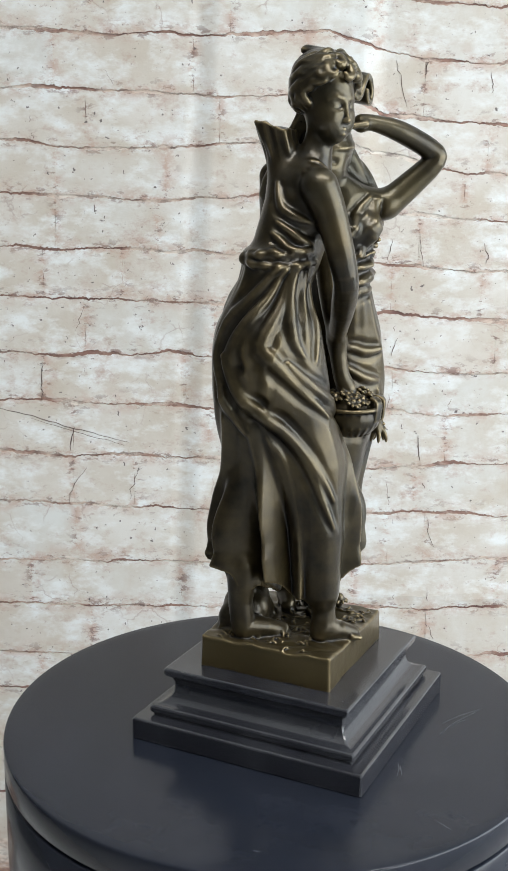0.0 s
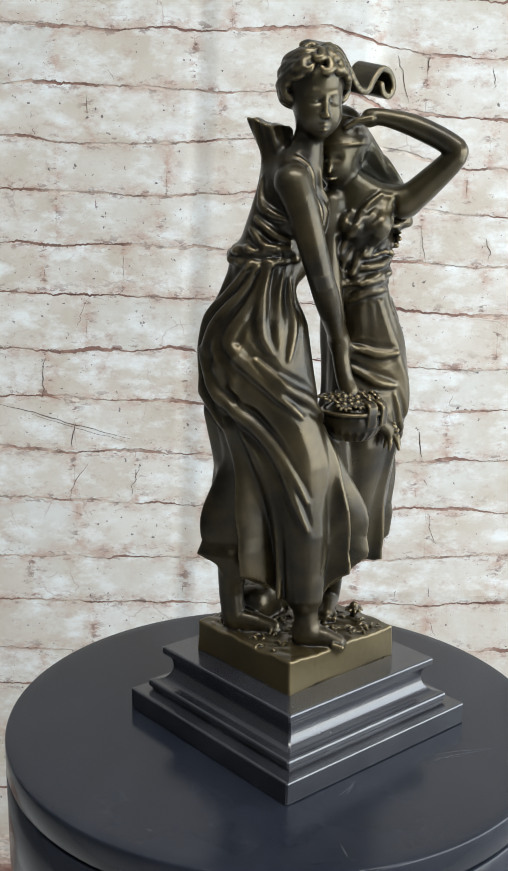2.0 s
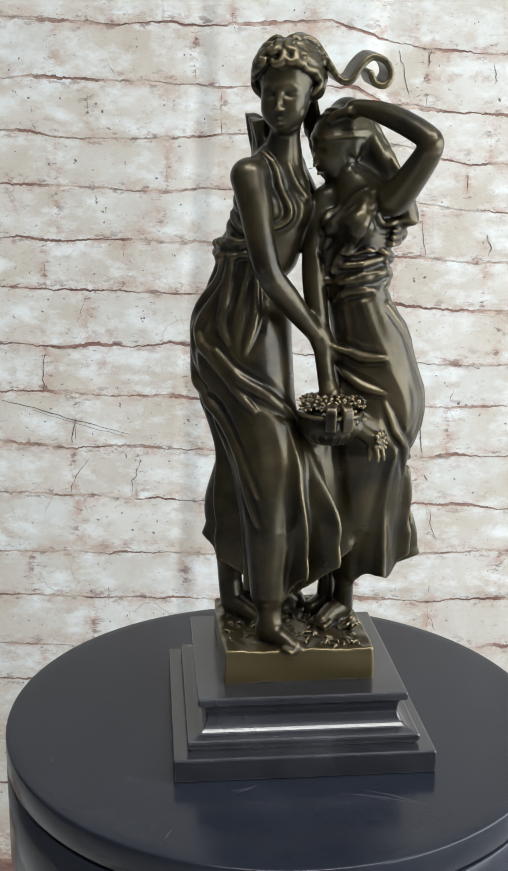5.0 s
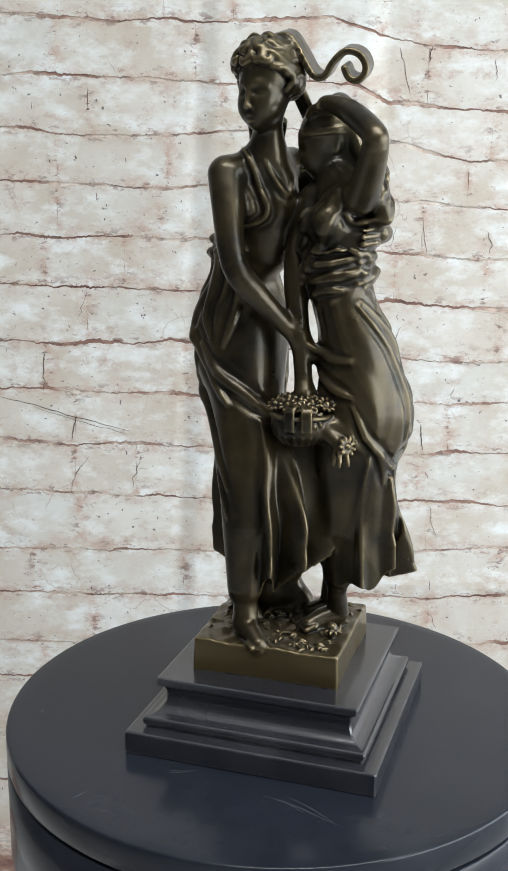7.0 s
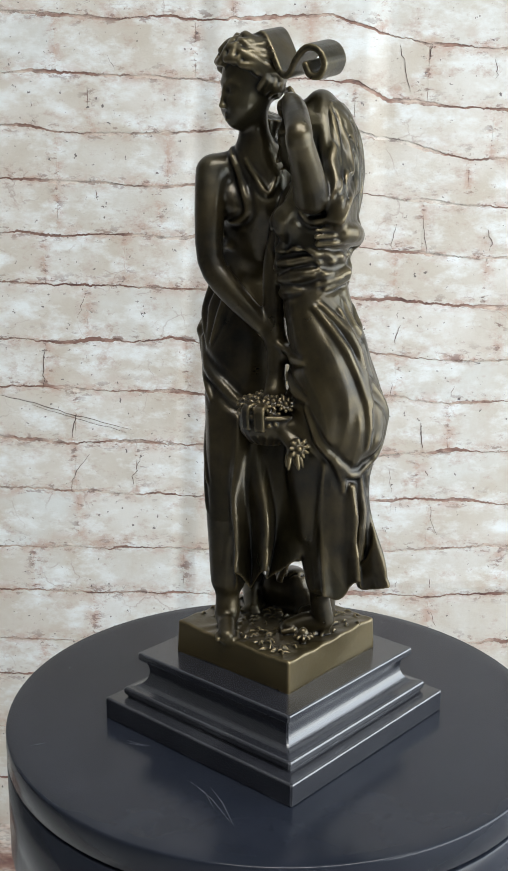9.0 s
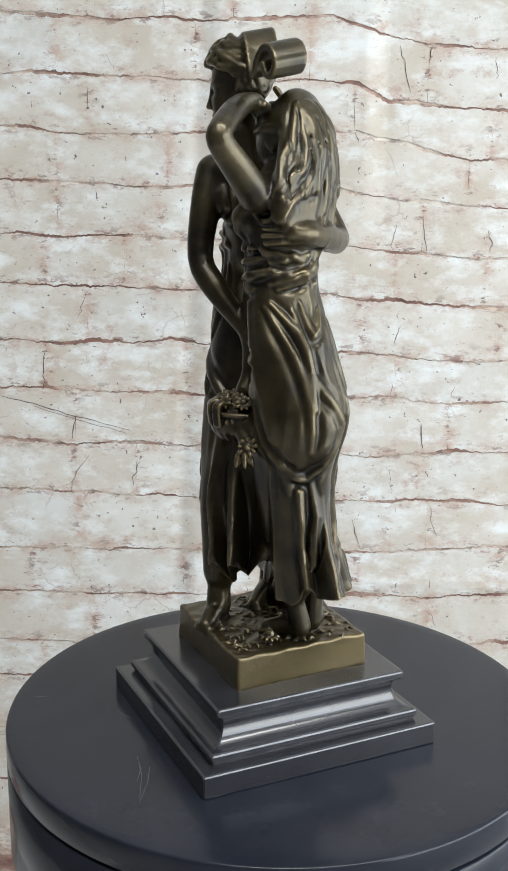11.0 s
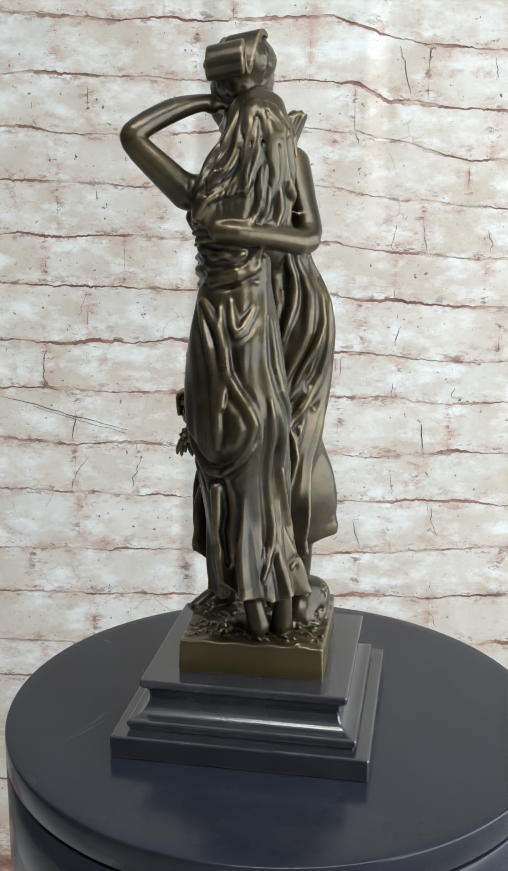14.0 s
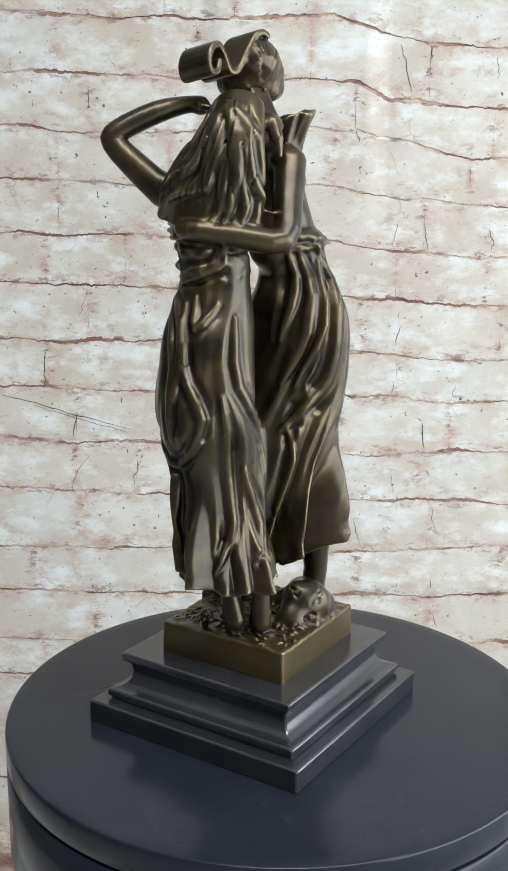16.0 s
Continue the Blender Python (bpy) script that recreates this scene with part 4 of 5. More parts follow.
def head_two():
    c = Vector((0.0172, 0.0330, 0))
    f, s = Vector((0.44, -0.87, -0.20)), Vector((0.89, 0.45, 0.0))
    at = lambda a, b, z: tuple(c + f * a + s * b + Vector((0, 0, z)))
    blob(0.004, at(0, 0, 0.4), (0.0178, 0.0165, 0.019), 0, 20, -63)
    blob(0.004, at(0.0060, 0, 0.3900), (0.0125, 0.0125, 0.0170), 0, 20, -63)
    blob(0.0012, at(-0.001, 0.0148, 0.3925), (0.0032, 0.0016, 0.0046), 0, 10, -63)
    limb(0.0026, (*at(0.0180, 0, 0.3960), 0.0008), (*at(0.0200, 0, 0.3868), 0.0014))
    for w in (-1, 1):
        blob(0.0030, at(0.0205, 0.0055 * w, 0.3955), (0.0036, 0.0040, 0.0020), 0, 0, -63, hollow=True)
    limb(0.0018, (*at(0.0155, -0.0032, 0.3812), 0.0006), (*at(0.0172, 0, 0.3815), 0.0012), (*at(0.0155, 0.0032, 0.3812), 0.0006))
    # head cloth with a flat front edge
    blob(0.003, at(-0.003, 0, 0.4020), (0.0190, 0.0180, 0.0165), 0, 14, -42)
    for n in range(4):
        h, q = 0.0040 * n, 1 - 0.16 * n
        ridge(0.0012, at(0.002, -0.0178 * q, 0.405 + h), at(0.0155 * q, -0.0095 * q, 0.4052 + 1.1 * h), at(0.0165 * q, 0.006 * q, 0.4050 + 1.15 * h), at(0.004 * q, 0.0178 * q, 0.404 + h), at(-0.010, 0.0165 * q, 0.402 + h), k=0.0016)
    ridge(0.0013, at(0.006, -0.0175, 0.402), at(0.0170, -0.008, 0.4030), at(0.0170, 0.008, 0.4030), at(0.006, 0.0175, 0.402), at(-0.006, 0.018, 0.400), k=0.0016)
    # long hair down the back, in waving strands from the crown
    limb(0.006, (0.010, 0.039, 0.408, 0.013), (0.008, 0.046, 0.388, 0.013), (0.014, 0.055, 0.366, 0.013), (0.018, 0.058, 0.352, 0.011))
    limb(0.006, (0.014, 0.050, 0.388, 0.011), (0.028, 0.064, 0.374, 0.009), (0.037, 0.073, 0.360, 0.006), (0.0405, 0.0765, 0.350, 0.003))
    limb(0.006, (0.004, 0.043, 0.396, 0.011), (0.001, 0.046, 0.370, 0.010), (0.003, 0.050, 0.350, 0.008))
    rnd = random.Random(6)
    left = ((0.0200, 0.0460, 0.4130), (0.0250, 0.0580, 0.397), (0.0370, 0.0735, 0.370), (0.0405, 0.0775, 0.349))
    mid = ((0.0120, 0.0430, 0.4175), (0.0100, 0.0585, 0.397), (0.0145, 0.0680, 0.370), (0.0170, 0.0640, 0.337))
    right = ((0.0020, 0.0390, 0.4140), (-0.0050, 0.0480, 0.397), (-0.0085, 0.0500, 0.370), (-0.0050, 0.0510, 0.335))
    for i in range(11):
        u = i / 10
        la, lm, lr = 2 * (u - 0.5) * (u - 1), 4 * u * (1 - u), 2 * u * (u - 0.5)
        pts = [la * Vector(p) + lm * Vector(q) + lr * Vector(r) for p, q, r in zip(left, mid, right)]
        limb(0.004, *[(v.x, v.y - 0.0050, v.z + (rnd.uniform(-0.003, 0.004) if j > 8 else 0), 0.0062 - 0.00022 * j) for j, v in enumerate(map(Vector, spline([tuple(v) for v in pts])))])


def basket():
    blob(0.002, (0.0425, 0.0265, 0.2220), (0.0200, 0.0200, 0.0150))
    sl, x, y, z = region((0.01, -0.01, 0.215), (0.075, 0.06, 0.25))
    ring = np.sqrt((np.sqrt((x - 0.0425) ** 2 + (y - 0.0265) ** 2) - 0.0198) ** 2 + (z - 0.2285) ** 2) - 0.0016
    join(sl, ring, 0.001)
    for i in range(22):
        a = 2 * math.pi * i / 22
        c, q = math.cos(a), math.sin(a)
        limb(0.0006, (0.0425 + 0.0188 * c, 0.0265 + 0.0188 * q, 0.2275, 0.0012), (0.0425 + 0.0180 * c, 0.0265 + 0.0180 * q, 0.2165, 0.0012), (0.0425 + 0.0125 * c, 0.0265 + 0.0125 * q, 0.2098, 0.0010))
    rnd = random.Random(9)
    for i in range(13):
        a, r = i * 2.4, 0.0190 * math.sqrt((i + 0.5) / 13)
        c = Vector((0.0425 + r * math.cos(a), 0.0265 + r * math.sin(a), 0.2365 - 6 * r * r + rnd.uniform(-0.001, 0.002)))
        flower(c, rnd.uniform(0.0052, 0.0066), rnd.uniform(0, 1), Vector((0.35 + 25 * (c.x - 0.0425), 0.15 + 25 * (c.y - 0.0265), 0.9)))
    flower(Vector((0.055, 0.0375, 0.2285)), 0.0062, 0.3, Vector((0.75, 0.45, 0.5)))
    flower(Vector((0.0525, 0.0585, 0.2115)), 0.0058, 0.1, Vector((0.6, 0.7, 0.3)))
    for i in range(5):
        a = i * 1.25
        ridge(0.0018, (0.052, 0.053, 0.213), (0.0535 + 0.004 * math.cos(a), 0.055 + 0.004 * math.sin(a), 0.2055), (0.053 + 0.006 * math.cos(a), 0.0555 + 0.005 * math.sin(a), 0.199), k=0.001)
    limb(0.003, (0.048, 0.040, 0.222, 0.006), (0.050, 0.052, 0.213, 0.005))
    # a bow of broad ribbon on the rim
    for a in (-0.25, 0.25):
        ribbon(0.001, (-math.sin(a), math.cos(a), 0), 0.003, 0.0007, (0.0425 + 0.017 * math.cos(a), 0.0265 + 0.018 * math.sin(a) + 0.003, 0.236), (0.0425 + 0.0215 * math.cos(a), 0.0265 + 0.022 * math.sin(a) + 0.003, 0.233), (0.0425 + 0.0205 * math.cos(a), 0.0265 + 0.022 * math.sin(a) + 0.003, 0.221))


def sash(cx, cy, r, z0, thick):
    """A twisted band of cloth round a waist."""
    sl, x, y, z = region((cx - r - 0.012, cy - r - 0.012, z0 - 0.012), (cx + r + 0.012, cy + r + 0.012, z0 + 0.012))
    px, py = x - cx, y - cy
    ang = np.arctan2(py, px)
    ring = np.sqrt((np.sqrt(px * px + py * py) - r - 0.0006 * np.sin(9 * ang + 900 * z0)) ** 2 + (z - z0 - 0.0018 * np.sin(2 * ang + 500 * z0)) ** 2)
    join(sl, (ring - thick - 0.0005 * np.sin(14 * ang + 300 * z)).astype(np.float32), 0.0014)


def flower(c, r, turn, way=Vector((0.35, 0.15, 1))):
    q = way.to_track_quat("Z", "X")
    blob(0.0004, tuple(c + q @ Vector((0, 0, 0.0012))), (r * 0.33,) * 3)
    for i in range(9):
        a = 2 * math.pi * i / 9 + turn
        e = q @ Vector((math.cos(a), math.sin(a), 0.12))
        limb(0.0003, (*(c + e * r * 0.3), 0.0008), (*(c + e * r * 0.95), 0.0013))


def base_block():
    sl, x, y, z = region((-0.05, -0.055, 0.046), (0.07, 0.07, 0.085))
    c, s = math.cos(radians(0.99)), math.sin(radians(0.99))
    u, v = (x - 0.0105) * c + (y - 0.0071) * s, -(x - 0.0105) * s + (y - 0.0071) * c
    lump = 0.0007 * np.sin(130 * x + 1) * np.sin(110 * y) + 0.0005 * np.sin(300 * x - 2 * np.sin(200 * y)) * np.sin(260 * y)
    wob = 0.0005 * np.sin(90 * z + 60 * x + 50 * y)
    qx, qy, qz = np.abs(u) - 0.0470 + wob, np.abs(v) - 0.0486 + wob, np.abs(z - 0.0598) - 0.0106 - lump
    d = np.sqrt(np.maximum(qx, 0) ** 2 + np.maximum(qy, 0) ** 2 + np.maximum(qz, 0) ** 2) + np.minimum(np.maximum(np.maximum(qx, qy), qz), 0) - 0.0013
    join(sl, d, 0.001)
    rnd = random.Random(2)
    # matted grass and leaves in relief on the ground
    for i in range(230):
        px, py = 0.0105 + rnd.uniform(-0.044, 0.044), 0.0071 + rnd.uniform(-0.045, 0.045)
        if px > 0.045 and py < -0.012 or (px - 0.05) ** 2 + (py + 0.005) ** 2 < 0.00012:
            continue
        a, ln = rnd.uniform(0, 6.28), rnd.uniform(0.004, 0.009)
        b = a + rnd.uniform(-0.9, 0.9)
        h = rnd.uniform(0.0004, 0.0022)
        ridge(0.0009, (px, py, 0.0714), (px + ln * 0.5 * math.cos(a), py + ln * 0.5 * math.sin(a), 0.0718 + h), (px + ln * 0.5 * (math.cos(a) + math.cos(b)), py + ln * 0.5 * (math.sin(a) + math.sin(b)), 0.0712), k=0.0006)
    # an illegible incised line on one side
    for i in range(9):
        y = 0.001 - 0.0043 * i
        limb(0.0005, (-0.0385, y, 0.0600, 0.0008), (-0.0385, y, 0.0648, 0.0008), hollow=True)
    # low rocky mound behind the feet, and a budding tuft
    for a in ((-0.020, 0.000, 0.077, 0.014), (-0.0245, -0.006, 0.085, 0.012), (-0.018, 0.003, 0.089, 0.010), (-0.014, -0.012, 0.083, 0.013), (-0.018, 0.013, 0.076, 0.009), (-0.026, -0.018, 0.078, 0.009)):
        blob(0.007, a[:3], (a[3], a[3] * 0.9, a[3] * 1.1), 10, 20, 30)
    for i in range(50):
        a, z = rnd.uniform(0, 6.28), rnd.uniform(0.074, 0.104)
        h = 1 - 12 * (z - 0.074)
        groove(0.0006, (-0.021 + 0.015 * h * math.cos(a), -0.003 + 0.017 * h * math.sin(a), z), (-0.021 + 0.014 * h * math.cos(a + 0.3), -0.003 + 0.016 * h * math.sin(a + 0.3), z + 0.004), (-0.021 + 0.013 * h * math.cos(a + 0.5), -0.003 + 0.016 * h * math.sin(a + 0.5), z + 0.002), k=0.0012)
    for i in range(9):
        a = i * 0.7
        ridge(0.0013, (0.030, 0.047, 0.072), (0.030 + 0.004 * math.cos(a), 0.047 + 0.004 * math.sin(a), 0.078), (0.030 + 0.007 * math.cos(a), 0.047 + 0.007 * math.sin(a), 0.0765), k=0.0007)
    blob(0.001, (0.030, 0.047, 0.0795), (0.0035, 0.0035, 0.004))

FOLDS = []


def settle(p):
    """The point moved onto the surface, and the way out of it there."""
    p = np.array(p, float)
    for _ in range(5):
        q = np.clip(np.round((p - LO) / STEP).astype(int), 2, np.array(SHAPE) - 3)
        i, j, k = q
        n = np.array((FIELD[i + 2, j, k] - FIELD[i - 2, j, k], FIELD[i, j + 2, k] - FIELD[i, j - 2, k], FIELD[i, j, k + 2] - FIELD[i, j, k - 2]), float)
        n /= max(np.linalg.norm(n), 1e-9)
        d = float(FIELD[i, j, k]) + float((p - (LO + STEP * q)) @ n)
        p = p - n * max(-0.003, min(0.003, d))
    return p, n


def fold(r, *pts):
    """Notes a fold of cloth: a crest that tapers, with troughs pressed in beside it."""
    FOLDS.append((r, pts))


def press_folds():
    made = []
    for r, pts in FOLDS:
        line = [settle(q) for q in spline(pts)]
        m = len(line) - 1
        rows = []
        for i, (p, n) in enumerate(line):
            along = line[min(i + 1, m)][0] - line[max(i - 1, 0)][0]
            side = np.cross(n, along)
            side /= max(np.linalg.norm(side), 1e-9)
            rows.append((p, n, side, r * (0.12 + 0.88 * math.sin(math.pi * (i + 0.5) / (m + 1)) ** 0.8)))
        made.append(rows)
    for rows in made:
        for w in (-1, 1):
            limb(0.0036, *[(*(p + w * s * 2.2 * q + n * 0.80 * q), 1.25 * q) for p, n, s, q in rows], hollow=True)
    for rows in made:
        limb(0.0044, *[(*(p - n * 0.50 * q), 0.92 * q) for p, n, s, q in rows])


def folds():
    """Folds of the dresses and locks of hair, each from end to end."""
    fold(0.0032, (0.0191, -0.0446, 0.3260), (0.0038, -0.0466, 0.3088), (-0.0126, -0.0525, 0.2910), (-0.0191, -0.0523, 0.2696), (-0.0136, -0.0569, 0.2424), (0.0004, -0.0502, 0.2210))
    fold(0.0036, (0.0221, -0.0413, 0.3256), (0.0126, -0.0467, 0.3059), (-0.0019, -0.0574, 0.2853), (-0.0080, -0.0575, 0.2645), (0.0029, -0.0567, 0.2406), (0.0202, -0.0444, 0.2257), (0.0384, -0.0314, 0.2028), (0.0493, -0.0206, 0.1752))
    fold(0.0035, (0.0245, -0.0362, 0.3238), (0.0198, -0.0456, 0.2992), (0.0135, -0.0560, 0.2797), (0.0207, -0.0557, 0.2700), (0.0326, -0.0392, 0.2509), (0.0444, -0.0227, 0.2306))
    fold(0.0026, (0.0276, -0.0356, 0.3242), (0.0262, -0.0406, 0.2994), (0.0295, -0.0427, 0.2827), (0.0335, -0.0379, 0.2719))
    fold(0.0029, (-0.0122, -0.0579, 0.2710), (-0.0038, -0.0574, 0.2505), (0.0128, -0.0515, 0.2334), (0.0262, -0.0398, 0.2179), (0.0386, -0.0311, 0.1952), (0.0445, -0.0264, 0.1760), (0.0499, -0.0202, 0.1560))
    fold(0.0021, (-0.0044, -0.0080, 0.3841), (-0.0145, 0.0010, 0.3702))
    fold(0.0020, (0.0098, -0.0258, 0.3771), (0.0147, -0.0321, 0.3637), (0.0237, -0.0314, 0.3571), (0.0309, -0.0264, 0.3539))
    fold(0.0016, (0.0141, -0.0350, 0.3536), (0.0274, -0.0308, 0.3437), (0.0325, -0.0236, 0.3401))
    fold(0.0018, (0.0115, -0.0369, 0.3468), (0.0262, -0.0368, 0.3368), (0.0321, -0.0232, 0.3360))
    fold(0.0020, (0.0294, -0.0209, 0.3152), (0.0349, -0.0211, 0.2911), (0.0383, -0.0278, 0.2674))
    fold(0.0029, (0.0275, -0.0457, 0.2670), (0.0391, -0.0318, 0.2501), (0.0430, -0.0128, 0.2386), (0.0336, 0.0055, 0.2203))
    fold(0.0029, (0.0467, 0.0476, 0.3666), (0.0450, 0.0372, 0.3558), (0.0405, 0.0294, 0.3434), (0.0317, 0.0241, 0.3211))
    fold(0.0026, (0.0488, 0.0498, 0.3661), (0.0506, 0.0385, 0.3528), (0.0411, 0.0339, 0.3396), (0.0386, 0.0269, 0.3188))
    fold(0.0021, (0.0443, 0.0447, 0.3683), (0.0394, 0.0340, 0.3579), (0.0388, 0.0237, 0.3431), (0.0322, 0.0222, 0.3283))
    fold(0.0029, (0.0423, 0.0320, 0.3115), (0.0459, 0.0452, 0.3149), (0.0396, 0.0594, 0.3191))
    fold(0.0018, (0.0424, 0.0316, 0.3220), (0.0479, 0.0440, 0.3236), (0.0420, 0.0573, 0.3268))
    fold(0.0020, (0.0346, 0.0305, 0.3002), (0.0423, 0.0359, 0.3060), (0.0447, 0.0505, 0.3075))
    fold(0.0021, (0.0371, 0.0280, 0.2714), (0.0438, 0.0451, 0.2644), (0.0516, 0.0587, 0.2648))
    fold(0.0021, (0.0316, 0.0348, 0.2557), (0.0436, 0.0458, 0.2459), (0.0483, 0.0596, 0.2421))
    fold(0.0026, (0.0462, 0.0456, 0.3613), (0.0523, 0.0395, 0.3496), (0.0437, 0.0323, 0.3304))
    fold(0.0020, (0.0489, 0.0492, 0.3597), (0.0529, 0.0430, 0.3480), (0.0443, 0.0352, 0.3309))
    fold(0.0014, (0.0477, 0.0523, 0.3540), (0.0437, 0.0570, 0.3481), (0.0433, 0.0692, 0.3504))
    fold(0.0026, (-0.0025, -0.0026, 0.3231), (-0.0071, -0.0043, 0.3006), (-0.0010, 0.0028, 0.2681))
    fold(0.0029, (-0.0076, -0.0078, 0.3252), (-0.0168, -0.0085, 0.2971), (-0.0124, -0.0021, 0.2614), (-0.0014, 0.0018, 0.2376))
    fold(0.0035, (-0.0151, -0.0187, 0.3280), (-0.0195, -0.0290, 0.3065), (-0.0289, -0.0224, 0.2786), (-0.0242, -0.0199, 0.2411), (-0.0131, -0.0046, 0.2188), (-0.0020, 0.0032, 0.2054))
    fold(0.0016, (0.0291, -0.0188, 0.3909), (0.0365, -0.0099, 0.3804), (0.0347, -0.0056, 0.3670), (0.0359, -0.0007, 0.3571), (0.0352, -0.0016, 0.3503), (0.0350, -0.0082, 0.3457), (0.0349, -0.0154, 0.3449))
    fold(0.0012, (0.0348, -0.0022, 0.3838), (0.0318, 0.0013, 0.3755), (0.0311, 0.0084, 0.3655), (0.0283, 0.0118, 0.3638), (0.0230, 0.0123, 0.3722))
    fold(0.0020, (0.0184, 0.0494, 0.4159), (0.0228, 0.0558, 0.4045), (0.0282, 0.0621, 0.3932), (0.0358, 0.0650, 0.3835), (0.0395, 0.0717, 0.3724), (0.0442, 0.0729, 0.3629))
    fold(0.0021, (0.0153, 0.0501, 0.4158), (0.0191, 0.0580, 0.4028), (0.0193, 0.0662, 0.3885), (0.0235, 0.0705, 0.3790), (0.0328, 0.0731, 0.3740), (0.0406, 0.0745, 0.3660))
    fold(0.0021, (0.0122, 0.0495, 0.4165), (0.0150, 0.0590, 0.4012), (0.0145, 0.0658, 0.3854), (0.0165, 0.0692, 0.3728), (0.0250, 0.0722, 0.3650), (0.0340, 0.0772, 0.3601), (0.0399, 0.0788, 0.3520))
    fold(0.0018, (0.0122, 0.0569, 0.4045), (0.0128, 0.0644, 0.3886), (0.0129, 0.0674, 0.3760), (0.0140, 0.0683, 0.3681), (0.0218, 0.0711, 0.3633))
    fold(0.0028, (0.0103, 0.0488, 0.4161), (0.0121, 0.0575, 0.4026), (0.0081, 0.0625, 0.3886), (0.0053, 0.0632, 0.3729), (0.0060, 0.0625, 0.3571), (0.0106, 0.0663, 0.3466))
    fold(0.0020, (0.0074, 0.0504, 0.4143), (0.0085, 0.0591, 0.3998), (0.0038, 0.0616, 0.3841), (0.0006, 0.0600, 0.3698), (0.0015, 0.0592, 0.3553), (0.0051, 0.0614, 0.3468))
    fold(0.0028, (0.0054, 0.0480, 0.4156), (0.0040, 0.0555, 0.4012), (-0.0003, 0.0581, 0.3841), (-0.0035, 0.0559, 0.3698), (-0.0052, 0.0530, 0.3552), (-0.0036, 0.0548, 0.3467))
    fold(0.0020, (0.0021, 0.0472, 0.4145), (0.0005, 0.0559, 0.3984), (0.0002, 0.0592, 0.3825), (-0.0038, 0.0563, 0.3730))
    fold(0.0022, (-0.0006, 0.0461, 0.4129), (-0.0029, 0.0529, 0.3985), (-0.0059, 0.0541, 0.3826), (-0.0096, 0.0500, 0.3666), (-0.0150, 0.0315, 0.3509))
    fold(0.0018, (-0.0037, 0.0478, 0.4066), (-0.0068, 0.0517, 0.3907), (-0.0096, 0.0506, 0.3746), (-0.0124, 0.0459, 0.3632))
    fold(0.0021, (0.0088, 0.0589, 0.3307), (0.0121, 0.0625, 0.3205), (0.0239, 0.0662, 0.3165), (0.0388, 0.0595, 0.3112))
    fold(0.0016, (0.0045, 0.0626, 0.3326), (0.0069, 0.0583, 0.3210), (0.0175, 0.0656, 0.3140), (0.0350, 0.0624, 0.3082))
    fold(0.0018, (0.0041, 0.0509, 0.4115), (-0.0079, 0.0484, 0.3992))
    fold(0.0018, (0.0097, 0.0518, 0.4129), (0.0005, 0.0557, 0.3988), (-0.0029, 0.0570, 0.3830), (-0.0005, 0.0593, 0.3669), (0.0031, 0.0601, 0.3540))
    fold(0.0018, (0.0154, 0.0533, 0.4111), (0.0096, 0.0609, 0.3954), (0.0094, 0.0653, 0.3797), (0.0131, 0.0684, 0.3655))
    groove(0.0009, (0.0083, 0.0507, 0.4157), (0.0101, 0.0589, 0.4017), (0.0055, 0.0633, 0.3857), (0.0021, 0.0627, 0.3714), (0.0028, 0.0614, 0.3562), (0.0069, 0.0642, 0.3472), k=0.0014)
    groove(0.0009, (0.0138, 0.0505, 0.4164), (0.0171, 0.0596, 0.4023), (0.0166, 0.0671, 0.3872), (0.0198, 0.0707, 0.3761), (0.0286, 0.0749, 0.3697), (0.0367, 0.0793, 0.3594), k=0.0014)
    groove(0.0008, (0.0171, 0.0510, 0.4157), (0.0211, 0.0579, 0.4043), (0.0239, 0.0654, 0.3914), (0.0295, 0.0707, 0.3814), (0.0362, 0.0739, 0.3734), k=0.0014)
    fold(0.0024, (0.0287, 0.0708, 0.2959), (0.0211, 0.0846, 0.2591), (0.0050, 0.0863, 0.2285), (0.0144, 0.0844, 0.2067))
    fold(0.0026, (-0.0003, 0.0572, 0.2870), (-0.0087, 0.0653, 0.2463), (-0.0115, 0.0400, 0.2081), (-0.0162, 0.0375, 0.1873))
    fold(0.0024, (-0.0051, 0.0782, 0.2414), (-0.0066, 0.0717, 0.2038), (-0.0089, 0.0688, 0.1588), (-0.0013, 0.0783, 0.1266))
    fold(0.0022, (-0.0112, 0.0607, 0.1918), (-0.0108, 0.0454, 0.1527), (-0.0158, 0.0545, 0.1276))
    fold(0.0018, (0.0355, 0.0756, 0.2052), (0.0250, 0.0802, 0.1946), (0.0067, 0.0839, 0.2128))
    fold(0.0020, (0.0208, 0.0814, 0.1914), (0.0140, 0.0796, 0.1574), (0.0206, 0.0765, 0.1303))
    fold(0.0022, (0.0423, 0.0605, 0.2971), (0.0281, 0.0846, 0.2564), (0.0241, 0.0849, 0.2145))
    fold(0.0020, (0.0216, 0.0696, 0.3001), (0.0166, 0.0761, 0.2821), (0.0072, 0.0647, 0.2961))
